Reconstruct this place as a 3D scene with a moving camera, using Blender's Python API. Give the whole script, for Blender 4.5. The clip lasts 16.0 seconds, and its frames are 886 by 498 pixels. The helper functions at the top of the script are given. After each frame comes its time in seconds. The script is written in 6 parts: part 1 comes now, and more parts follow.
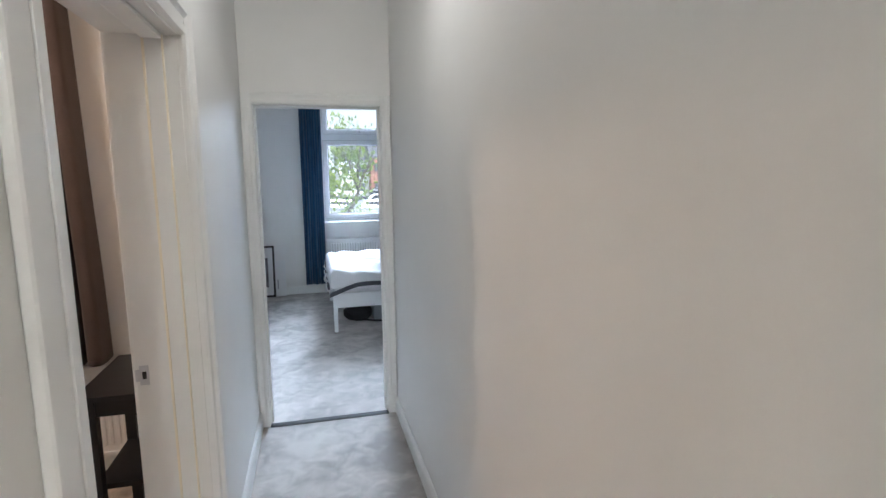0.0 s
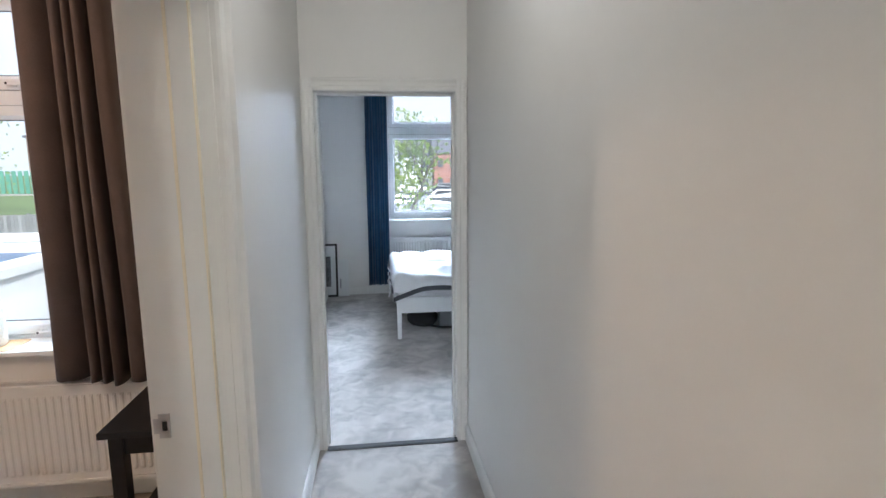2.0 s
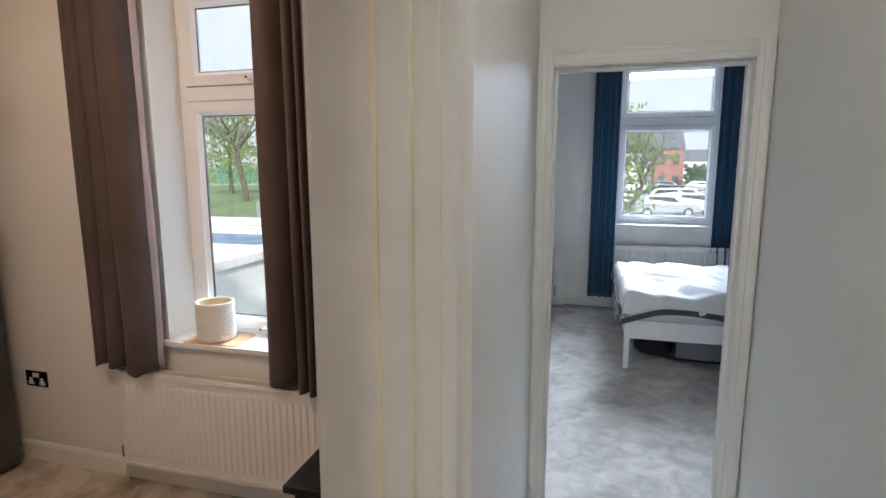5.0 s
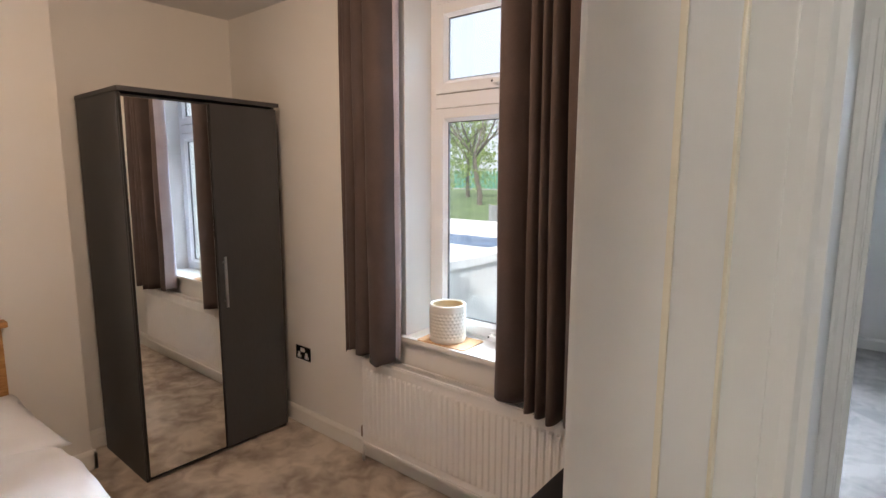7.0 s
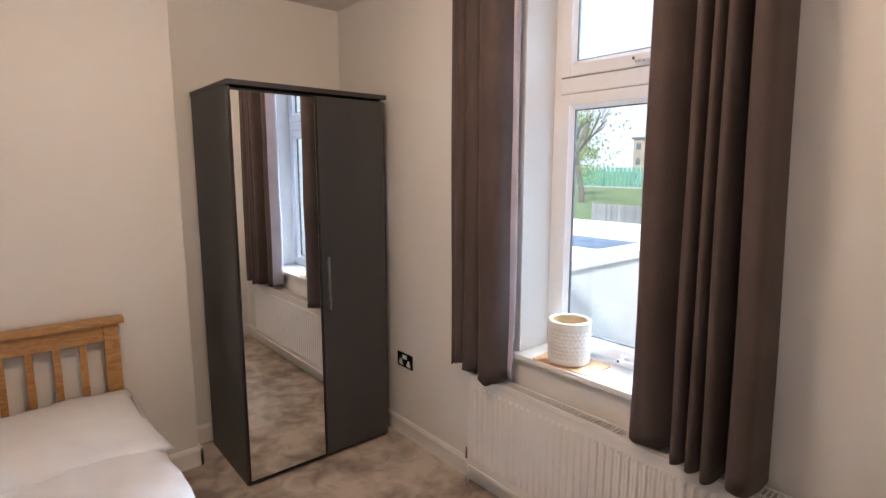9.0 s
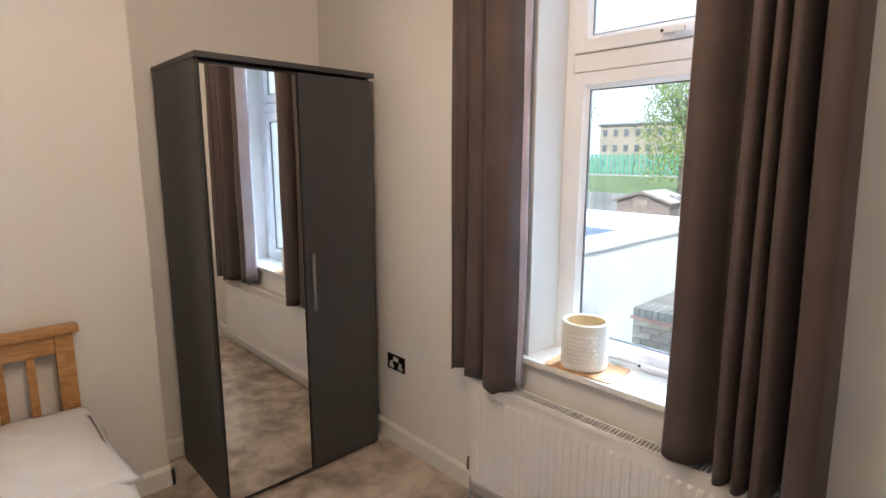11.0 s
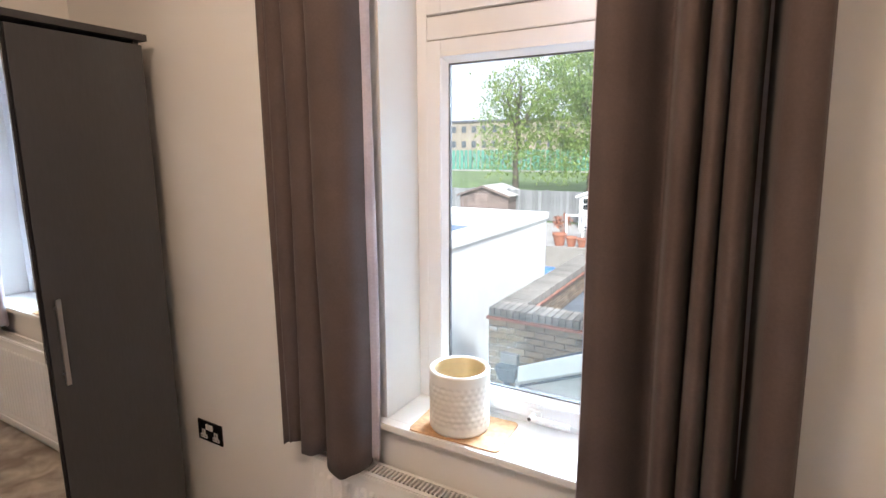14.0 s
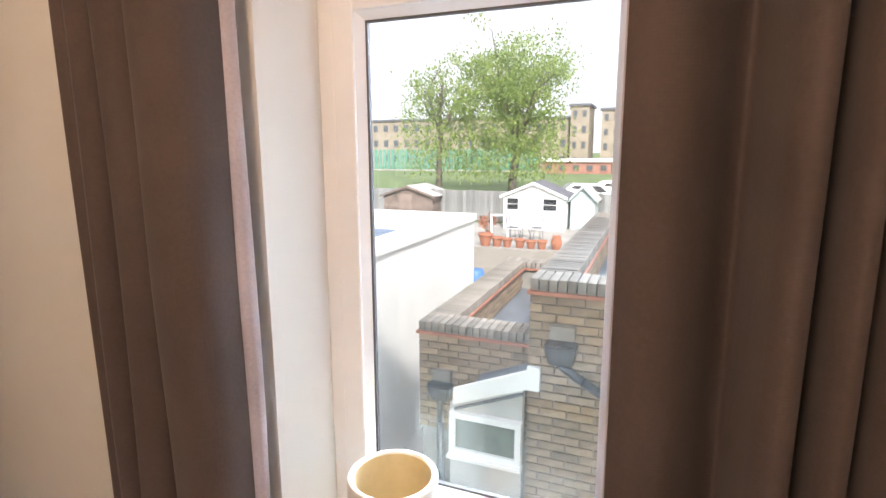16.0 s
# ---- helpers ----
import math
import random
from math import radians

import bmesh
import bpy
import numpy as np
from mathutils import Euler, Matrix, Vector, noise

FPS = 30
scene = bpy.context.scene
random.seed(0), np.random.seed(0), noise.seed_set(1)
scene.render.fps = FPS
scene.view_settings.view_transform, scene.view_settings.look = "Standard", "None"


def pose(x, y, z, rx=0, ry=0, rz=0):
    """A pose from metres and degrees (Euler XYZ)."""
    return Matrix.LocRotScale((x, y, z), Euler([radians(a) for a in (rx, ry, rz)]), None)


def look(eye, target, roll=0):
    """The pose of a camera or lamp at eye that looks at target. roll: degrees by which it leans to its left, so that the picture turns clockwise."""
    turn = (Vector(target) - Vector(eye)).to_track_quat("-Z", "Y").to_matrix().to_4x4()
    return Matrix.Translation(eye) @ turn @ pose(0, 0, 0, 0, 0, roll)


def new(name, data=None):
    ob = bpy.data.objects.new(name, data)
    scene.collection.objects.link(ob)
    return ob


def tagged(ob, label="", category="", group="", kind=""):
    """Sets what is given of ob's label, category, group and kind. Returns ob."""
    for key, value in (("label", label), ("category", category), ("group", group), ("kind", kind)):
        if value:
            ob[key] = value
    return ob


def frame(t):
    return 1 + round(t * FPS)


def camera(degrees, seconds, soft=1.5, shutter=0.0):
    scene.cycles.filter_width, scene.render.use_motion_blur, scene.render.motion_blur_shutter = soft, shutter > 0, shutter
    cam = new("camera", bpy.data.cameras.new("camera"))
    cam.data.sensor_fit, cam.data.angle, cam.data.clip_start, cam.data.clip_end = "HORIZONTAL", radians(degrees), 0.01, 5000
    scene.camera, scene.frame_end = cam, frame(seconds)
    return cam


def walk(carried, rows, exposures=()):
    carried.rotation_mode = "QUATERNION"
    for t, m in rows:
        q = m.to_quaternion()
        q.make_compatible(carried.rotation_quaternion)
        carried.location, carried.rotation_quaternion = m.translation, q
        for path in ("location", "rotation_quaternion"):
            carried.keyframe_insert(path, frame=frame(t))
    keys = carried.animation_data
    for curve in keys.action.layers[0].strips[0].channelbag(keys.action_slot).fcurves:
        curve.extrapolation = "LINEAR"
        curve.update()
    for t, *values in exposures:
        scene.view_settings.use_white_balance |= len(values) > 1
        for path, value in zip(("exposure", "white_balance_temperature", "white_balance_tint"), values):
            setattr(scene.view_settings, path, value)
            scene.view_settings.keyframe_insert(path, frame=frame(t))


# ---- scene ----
cam = camera(80.0, 16.0)
PATH = [
    (0, (0.228, 0.089, 1.565), (0.704, 2.011, 1.285), -0.7),
    (0.5, (0.219, 0.201, 1.572), (0.617, 2.141, 1.291), -0.6),
    (1, (0.201, 0.296, 1.571), (0.544, 2.246, 1.287), -0.6),
    (1.5, (0.204, 0.399, 1.569), (0.502, 2.356, 1.279), -0.6),
    (2, (0.226, 0.537, 1.568), (0.474, 2.499, 1.275), -0.5),
    (2.5, (0.232, 0.655, 1.569), (0.426, 2.622, 1.266), -0.5),
    (3, (0.211, 0.759, 1.563), (0.332, 2.731, 1.249), -0.6),
    (5.5, (0.034, 1.171, 1.576), (-0.692, 3.011, 1.283), -0.0),
    (6, (0.01, 1.21, 1.572), (-0.926, 2.955, 1.29), 0.0),
    (6.5, (-0.009, 1.234, 1.582), (-1.129, 2.867, 1.295), 0.2),
    (7, (-0.057, 1.252, 1.571), (-1.315, 2.781, 1.288), 0.2),
    (7.5, (-0.131, 1.274, 1.558), (-1.483, 2.722, 1.282), 0.2),
    (8, (-0.194, 1.299, 1.56), (-1.614, 2.679, 1.281), 0.2),
    (8.5, (-0.256, 1.336, 1.555), (-1.727, 2.662, 1.274), 0.2),
    (9, (-0.321, 1.404, 1.567), (-1.836, 2.676, 1.271), 0.1),
    (11.5, (-0.631, 1.474, 1.562), (-1.999, 2.886, 1.199), 0.0),
    (12, (-0.666, 1.512, 1.56), (-1.947, 3.004, 1.193), -0.1),
    (12.5, (-0.727, 1.592, 1.567), (-1.92, 3.155, 1.2), -0.1),
    (13, (-0.792, 1.695, 1.574), (-1.909, 3.314, 1.213), -0.0),
    (13.5, (-0.851, 1.791, 1.567), (-1.9, 3.456, 1.208), -0.1),
    (14, (-0.941, 1.916, 1.562), (-1.927, 3.619, 1.205), -0.2),
    (14.5, (-1.024, 2.033, 1.559), (-1.948, 3.77, 1.199), -0.2),
    (15, (-1.092, 2.151, 1.554), (-1.953, 3.919, 1.192), -0.3),
    (15.5, (-1.148, 2.266, 1.56), (-1.944, 4.065, 1.2), -0.4),
    (16, (-1.191, 2.37, 1.566), (-1.922, 4.197, 1.206), -0.1),
]

# exposure and white balance follow the clip's camera
EXPO = [(0.0, 2.2, 5600, 10), (3.0, 2.05, 5750, 10), (5.5, 1.9, 6000, 11), (7.5, 2.1, 5950, 12), (9.0, 2.25, 5600, 12), (12.5, 2.4, 5550, 4), (14.5, 2.45, 5950, 13), (16.0, 2.4, 6350, 14)]
walk(cam, [(t, look(e, g, r)) for t, e, g, r in PATH], EXPO)

# ---- light ----
world = bpy.data.worlds.new("sky")
scene.world = world
world.use_nodes = True
wn = world.node_tree
bg = wn.nodes["Background"]
sky = wn.nodes.new("ShaderNodeTexSky")
sky.sky_type = "NISHITA"
sky.sun_disc = False
sky.sun_elevation = radians(37.6)
sky.sun_rotation = radians(157.4)
sky.air_density, sky.dust_density, sky.ozone_density = 0.25, 6.0, 0.0
# thin bright cloud over most of the sky
cloud_noise = wn.nodes.new("ShaderNodeTexNoise")
cloud_noise.inputs["Scale"].default_value = 3.0
cloud_noise.inputs["Detail"].default_value = 5.0
cloud_cover = wn.nodes.new("ShaderNodeMapRange")
cloud_cover.inputs["From Min"].default_value = 0.3
cloud_cover.inputs["From Max"].default_value = 0.6
cloud_cover.inputs["To Min"].default_value = 0.72
cloud_cover.inputs["To Max"].default_value = 0.96
cloud_mix = wn.nodes.new("ShaderNodeMixRGB")
cloud_mix.inputs[2].default_value = (2.05, 2.08, 2.12, 1.0)
wn.links.new(cloud_noise.outputs["Fac"], cloud_cover.inputs["Value"])
wn.links.new(cloud_cover.outputs[0], cloud_mix.inputs[0])
wn.links.new(sky.outputs[0], cloud_mix.inputs[1])
wn.links.new(cloud_mix.outputs[0], bg.inputs[0])
bg.inputs[1].default_value = 0.13

sun_data = bpy.data.lights.new("sun", "SUN")
sun_data.energy, sun_data.angle, sun_data.color = 1.25, radians(3), (1.0, 0.95, 0.88)
sun = new("sun", sun_data)
sun.matrix_world = look((5, -12, 10), (0, 0, 0))


def area_lamp(name, eye, target, w, h, watts, colour, spread=32):
    d = bpy.data.lights.new(name, "AREA")
    d.shape, d.size, d.size_y, d.energy, d.color = "RECTANGLE", w, h, watts, colour
    d.spread = radians(spread)
    ob = new(name, d)
    ob.matrix_world = look(eye, target)
    return ob


# lamps added outdoors, above the openings, to boost skylight through the two windows
area_lamp("window_light_bedroom", (-1.4, 9.5, 5.4), (-1.45, 3.2, 1.6), 2.4, 1.8, 15, (0.78, 0.92, 1.0), 36)
area_lamp("window_light_far_bedroom", (2.0, 13.5, 5.0), (0.9, 7.2, 1.7), 4.4, 3.2, 95, (0.78, 0.88, 1.0), 46)


def bulb_light(name, at, watts, colour, radius=0.03):
    d = bpy.data.lights.new(name, "POINT")
    d.energy, d.color, d.shadow_soft_size = watts, colour, radius
    ob = new(name, d)
    ob.location = at
    return ob


# two warm bulbs on the bedroom ceiling, and two unseen lamps added to brighten the hall
LAMP = (-1.52, 1.90, 2.42)
for lamp_side in (-0.1, 0.1):
    bulb_light("bulb_light", (LAMP[0] + lamp_side, LAMP[1], LAMP[2] - 0.12), 3.5, (1.0, 0.67, 0.42), 0.11)
HALL_FILL_LAMPS = ((0.40, -2.6, 2.44, 14), (0.30, 1.9, 2.44, 1.1))
for hx, hy, hz, hw in HALL_FILL_LAMPS:
    bulb_light("hall_light", (hx, hy, hz), hw, (1.0, 0.93, 0.81), 0.10)


# ---- materials ----
def material(name, colour, rough=0.6, metal=0.0, spread=0.06, scale=4.0, fine=90.0, bump=0.1, depth=0.002, mottle=None, spec=0.5, sheen=0.0, stretch=(1, 1, 1), island=False):
    """Principled surface: two scales of colour variation and a fine relief."""
    m = bpy.data.materials.new(name)
    m.use_nodes = True
    nt = m.node_tree
    p = nt.nodes["Principled BSDF"]
    p.inputs["Roughness"].default_value = rough
    p.inputs["Metallic"].default_value = metal
    p.inputs["Specular IOR Level"].default_value = spec
    if sheen:
        p.inputs["Sheen Weight"].default_value = sheen
        p.inputs["Sheen Roughness"].default_value = 0.5
    tc = nt.nodes.new("ShaderNodeTexCoord")
    mp = nt.nodes.new("ShaderNodeMapping")
    mp.inputs["Scale"].default_value = stretch
    nt.links.new(tc.outputs["Object"], mp.inputs[0])
    big = nt.nodes.new("ShaderNodeTexNoise")
    big.inputs["Scale"].default_value, big.inputs["Detail"].default_value = scale, 5
    small = nt.nodes.new("ShaderNodeTexNoise")
    small.inputs["Scale"].default_value, small.inputs["Detail"].default_value = fine, 4
    for n in (big, small):
        nt.links.new(mp.outputs[0], n.inputs["Vector"])
    ramp = nt.nodes.new("ShaderNodeValToRGB")
    lo = [max(0.0, c * (1 - spread)) for c in colour]
    hi = [min(1.0, c * (1 + spread)) for c in colour]
    if mottle:
        lo = mottle
    ramp.color_ramp.elements[0].position, ramp.color_ramp.elements[1].position = 0.35, 0.65
    ramp.color_ramp.elements[0].color, ramp.color_ramp.elements[1].color = (*lo, 1), (*hi, 1)
    nt.links.new(big.outputs["Fac"], ramp.inputs[0])
    mix = nt.nodes.new("ShaderNodeMix")
    mix.data_type, mix.blend_type = "RGBA", "OVERLAY"
    mix.inputs["Factor"].default_value = min(1.0, spread * 2.0)
    nt.links.new(ramp.outputs[0], mix.inputs["A"])
    nt.links.new(small.outputs["Fac"], mix.inputs["B"])
    out = mix.outputs["Result"]
    if island:
        geo = nt.nodes.new("ShaderNodeObjectInfo")
        hsv = nt.nodes.new("ShaderNodeHueSaturation")
        mr = nt.nodes.new("ShaderNodeMapRange")
        mr.inputs["To Min"].default_value, mr.inputs["To Max"].default_value = 0.72, 1.25
        nt.links.new(geo.outputs["Random"], mr.inputs["Value"])
        nt.links.new(mr.outputs[0], hsv.inputs["Value"])
        nt.links.new(out, hsv.inputs["Color"])
        out = hsv.outputs[0]
    nt.links.new(out, p.inputs["Base Color"])
    if bump:
        b = nt.nodes.new("ShaderNodeBump")
        b.inputs["Strength"].default_value, b.inputs["Distance"].default_value = bump, depth
        nt.links.new(small.outputs["Fac"], b.inputs["Height"])
        nt.links.new(b.outputs[0], p.inputs["Normal"])
    return m


def carpet_material(name, dark, light):
    """Velvet pile brushed in different directions: soft-edged strokes, footprints and fibre relief."""
    m = bpy.data.materials.new(name)
    m.use_nodes = True
    nt = m.node_tree
    p = nt.nodes["Principled BSDF"]
    p.inputs["Roughness"].default_value = 0.95
    p.inputs["Specular IOR Level"].default_value = 0.1
    p.inputs["Sheen Weight"].default_value = 0.25
    p.inputs["Sheen Roughness"].default_value = 0.6
    tc = nt.nodes.new("ShaderNodeTexCoord")
    warp = nt.nodes.new("ShaderNodeTexNoise")
    warp.inputs["Scale"].default_value, warp.inputs["Detail"].default_value = 2.6, 3
    warp.inputs["Distortion"].default_value = 0.6
    strokes = nt.nodes.new("ShaderNodeTexNoise")
    strokes.inputs["Scale"].default_value, strokes.inputs["Detail"].default_value = 9.0, 4
    strokes.inputs["Distortion"].default_value = 0.7
    fibre = nt.nodes.new("ShaderNodeTexNoise")
    fibre.inputs["Scale"].default_value, fibre.inputs["Detail"].default_value = 260.0, 2
    for n in (warp, strokes, fibre):
        nt.links.new(tc.outputs["Object"], n.inputs["Vector"])
    a = nt.nodes.new("ShaderNodeMath")
    a.operation = "MULTIPLY_ADD"
    a.inputs[1].default_value = 0.55
    nt.links.new(warp.outputs["Fac"], a.inputs[0])
    b2 = nt.nodes.new("ShaderNodeMath")
    b2.operation = "MULTIPLY"
    b2.inputs[1].default_value = 0.45
    nt.links.new(strokes.outputs["Fac"], b2.inputs[0])
    nt.links.new(b2.outputs[0], a.inputs[2])
    ramp = nt.nodes.new("ShaderNodeValToRGB")
    ramp.color_ramp.elements[0].position, ramp.color_ramp.elements[1].position = 0.40, 0.60
    ramp.color_ramp.elements[0].color, ramp.color_ramp.elements[1].color = (*dark, 1), (*light, 1)
    nt.links.new(a.outputs[0], ramp.inputs[0])
    mix = nt.nodes.new("ShaderNodeMix")
    mix.data_type, mix.blend_type = "RGBA", "OVERLAY"
    mix.inputs["Factor"].default_value = 0.35
    nt.links.new(ramp.outputs[0], mix.inputs["A"])
    nt.links.new(fibre.outputs["Fac"], mix.inputs["B"])
    nt.links.new(mix.outputs["Result"], p.inputs["Base Color"])
    bump = nt.nodes.new("ShaderNodeBump")
    bump.inputs["Strength"].default_value, bump.inputs["Distance"].default_value = 0.5, 0.006
    nt.links.new(fibre.outputs["Fac"], bump.inputs["Height"])
    nt.links.new(bump.outputs[0], p.inputs["Normal"])
    return m


def wood_material(name, dark, light, rough=0.4):
    m = bpy.data.materials.new(name)
    m.use_nodes = True
    nt = m.node_tree
    p = nt.nodes["Principled BSDF"]
    p.inputs["Roughness"].default_value = rough
    tc = nt.nodes.new("ShaderNodeTexCoord")
    mp = nt.nodes.new("ShaderNodeMapping")
    mp.inputs["Scale"].default_value = (9, 2.0, 9)
    nt.links.new(tc.outputs["Object"], mp.inputs[0])
    n = nt.nodes.new("ShaderNodeTexNoise")
    n.inputs["Scale"].default_value, n.inputs["Detail"].default_value, n.inputs["Distortion"].default_value = 5, 6, 1.5
    nt.links.new(mp.outputs[0], n.inputs["Vector"])
    ramp = nt.nodes.new("ShaderNodeValToRGB")
    ramp.color_ramp.elements[0].position, ramp.color_ramp.elements[1].position = 0.35, 0.65
    ramp.color_ramp.elements[0].color, ramp.color_ramp.elements[1].color = (*dark, 1), (*light, 1)
    nt.links.new(n.outputs["Fac"], ramp.inputs[0])
    nt.links.new(ramp.outputs[0], p.inputs["Base Color"])
    b = nt.nodes.new("ShaderNodeBump")
    b.inputs["Strength"].default_value, b.inputs["Distance"].default_value = 0.1, 0.001
    nt.links.new(n.outputs["Fac"], b.inputs["Height"])
    nt.links.new(b.outputs[0], p.inputs["Normal"])
    return m


def cloth_material(name, colour, rough=0.9, weave=700.0, sheen=0.2, spread=0.08):
    """Woven cloth: crossed thread waves over a slow mottling."""
    m = material(name, colour, rough, spread=spread, scale=6, fine=160, bump=0.15, depth=0.002, spec=0.2, sheen=sheen)
    nt = m.node_tree
    p = nt.nodes["Principled BSDF"]
    tc = nt.nodes["Texture Coordinate"]
    waves = []
    for d in ("X", "Z"):
        w = nt.nodes.new("ShaderNodeTexWave")
        w.bands_direction = d
        w.inputs["Scale"].default_value, w.inputs["Distortion"].default_value = weave / 6.28, 1.5
        nt.links.new(tc.outputs["Object"], w.inputs["Vector"])
        waves.append(w)
    add = nt.nodes.new("ShaderNodeMath")
    nt.links.new(waves[0].outputs["Fac"], add.inputs[0])
    nt.links.new(waves[1].outputs["Fac"], add.inputs[1])
    b = nt.nodes.new("ShaderNodeBump")
    b.inputs["Strength"].default_value, b.inputs["Distance"].default_value = 0.12, 0.0005
    nt.links.new(add.outputs[0], b.inputs["Height"])
    old = p.inputs["Normal"].links[0].from_node
    nt.links.new(old.outputs[0], b.inputs["Normal"])
    nt.links.new(b.outputs[0], p.inputs["Normal"])
    return m


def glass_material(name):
    """Clear glass; a thin uneven translucent veil paints in haze and some dirt."""
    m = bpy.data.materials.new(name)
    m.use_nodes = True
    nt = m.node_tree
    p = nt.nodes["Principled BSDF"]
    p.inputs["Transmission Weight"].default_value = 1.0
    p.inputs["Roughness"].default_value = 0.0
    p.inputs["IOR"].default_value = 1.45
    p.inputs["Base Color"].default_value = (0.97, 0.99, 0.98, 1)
    haze_veil = nt.nodes.new("ShaderNodeBsdfTranslucent")
    haze_veil.inputs["Color"].default_value = (0.75, 0.82, 0.85, 1)
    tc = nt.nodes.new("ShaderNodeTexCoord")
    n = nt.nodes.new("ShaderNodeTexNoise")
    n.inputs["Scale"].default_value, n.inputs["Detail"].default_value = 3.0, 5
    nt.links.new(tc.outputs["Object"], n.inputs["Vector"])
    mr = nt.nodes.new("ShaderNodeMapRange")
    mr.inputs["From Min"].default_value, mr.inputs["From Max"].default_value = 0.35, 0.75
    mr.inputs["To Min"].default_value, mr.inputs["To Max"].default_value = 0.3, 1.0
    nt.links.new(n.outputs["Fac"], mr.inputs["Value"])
    # the veil is thicker towards the bottom bead, painting the reflected haze there
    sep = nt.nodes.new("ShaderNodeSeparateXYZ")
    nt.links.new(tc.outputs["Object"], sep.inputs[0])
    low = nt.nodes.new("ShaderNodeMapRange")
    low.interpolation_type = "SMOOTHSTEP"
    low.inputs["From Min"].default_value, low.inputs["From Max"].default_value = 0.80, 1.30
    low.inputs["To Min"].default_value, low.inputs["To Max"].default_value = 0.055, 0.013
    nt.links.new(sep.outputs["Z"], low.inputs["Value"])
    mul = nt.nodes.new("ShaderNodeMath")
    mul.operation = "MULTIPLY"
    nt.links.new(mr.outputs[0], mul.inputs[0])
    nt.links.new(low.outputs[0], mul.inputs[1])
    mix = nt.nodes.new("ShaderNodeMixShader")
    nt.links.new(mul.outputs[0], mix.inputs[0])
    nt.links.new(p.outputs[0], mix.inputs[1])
    nt.links.new(haze_veil.outputs[0], mix.inputs[2])
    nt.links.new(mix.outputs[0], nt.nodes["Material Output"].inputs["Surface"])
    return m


def leaf_material(name, dark, light):
    """Thin leaves: part of the light passes through."""
    m = bpy.data.materials.new(name)
    m.use_nodes = True
    nt = m.node_tree
    p = nt.nodes["Principled BSDF"]
    p.inputs["Roughness"].default_value = 0.6
    n = nt.nodes.new("ShaderNodeTexNoise")
    n.inputs["Scale"].default_value = 0.7
    tc = nt.nodes.new("ShaderNodeTexCoord")
    nt.links.new(tc.outputs["Object"], n.inputs["Vector"])
    ramp = nt.nodes.new("ShaderNodeValToRGB")
    ramp.color_ramp.elements[0].position, ramp.color_ramp.elements[1].position = 0.35, 0.65
    ramp.color_ramp.elements[0].color, ramp.color_ramp.elements[1].color = (*dark, 1), (*light, 1)
    nt.links.new(n.outputs["Fac"], ramp.inputs[0])
    nt.links.new(ramp.outputs[0], p.inputs["Base Color"])
    t = nt.nodes.new("ShaderNodeBsdfTranslucent")
    nt.links.new(ramp.outputs[0], t.inputs["Color"])
    mix = nt.nodes.new("ShaderNodeMixShader")
    mix.inputs[0].default_value = 0.5
    nt.links.new(p.outputs[0], mix.inputs[1])
    nt.links.new(t.outputs[0], mix.inputs[2])
    nt.links.new(mix.outputs[0], nt.nodes["Material Output"].inputs["Surface"])
    return m


def glow_material(name, colour, strength):
    m = bpy.data.materials.new(name)
    m.use_nodes = True
    p = m.node_tree.nodes["Principled BSDF"]
    p.inputs["Emission Color"].default_value = (*colour, 1)
    p.inputs["Emission Strength"].default_value = strength
    return m


WALL = material("wall_paint", (0.80, 0.785, 0.755), 0.5, spread=0.02, scale=1.3, fine=220, bump=0.10, depth=0.001, spec=0.35)
CEIL = material("ceiling_paint", (0.80, 0.79, 0.77), 0.85, spread=0.02, scale=1.5, fine=200, bump=0.1, depth=0.001, spec=0.2)
GLOSS = material("white_gloss_woodwork", (0.80, 0.79, 0.76), 0.32, spread=0.02, scale=5, fine=60, bump=0.04, depth=0.001)
LITEDGEGLOSS = material("yellowed_lit_edge_gloss", (0.84, 0.77, 0.62), 0.28, spread=0.04, scale=5, fine=60, bump=0.04, depth=0.001)
UPVC = material("white_plastic_frame", (0.82, 0.83, 0.84), 0.28, spread=0.015, scale=6, fine=80, bump=0.02, depth=0.0005)
GASKET = material("black_rubber_gasket", (0.10, 0.10, 0.105), 0.6, spread=0.1)
GREYSEAL = material("grey_weather_seal", (0.36, 0.36, 0.36), 0.6, spread=0.1)
CARPET = carpet_material("grey_velvet_carpet", (0.33, 0.300, 0.272), (0.58, 0.535, 0.490))
# the same carpet, browned to put the bedroom's warm lamplight into its colour
WARMLITCARPET = carpet_material("warm_lit_velvet_carpet", (0.26, 0.210, 0.168), (0.61, 0.535, 0.460))
TAUPE = cloth_material("taupe_curtain_cloth", (0.088, 0.066, 0.061), 0.75, weave=500, sheen=0.10)
LINING = cloth_material("pale_curtain_lining", (0.46, 0.42, 0.47), 0.4, weave=1200, sheen=0.1)
BLUE = cloth_material("blue_curtain_cloth", (0.012, 0.062, 0.128), 0.75, weave=900, sheen=0.25)
LINEN = cloth_material("white_cotton", (0.68, 0.67, 0.67), 0.9, weave=1500, sheen=0.1, spread=0.03)
GREYTRIM = cloth_material("dark_grey_trim", (0.07, 0.07, 0.08), 0.9, weave=1200)
CHARCOAL = material("charcoal_wardrobe_board", (0.050, 0.050, 0.053), 0.42, spread=0.08, scale=3, fine=150, bump=0.08, depth=0.0006, stretch=(1, 1, 0.15))
BLACKEDGE = material("black_edging", (0.012, 0.012, 0.013), 0.4, spread=0.1)
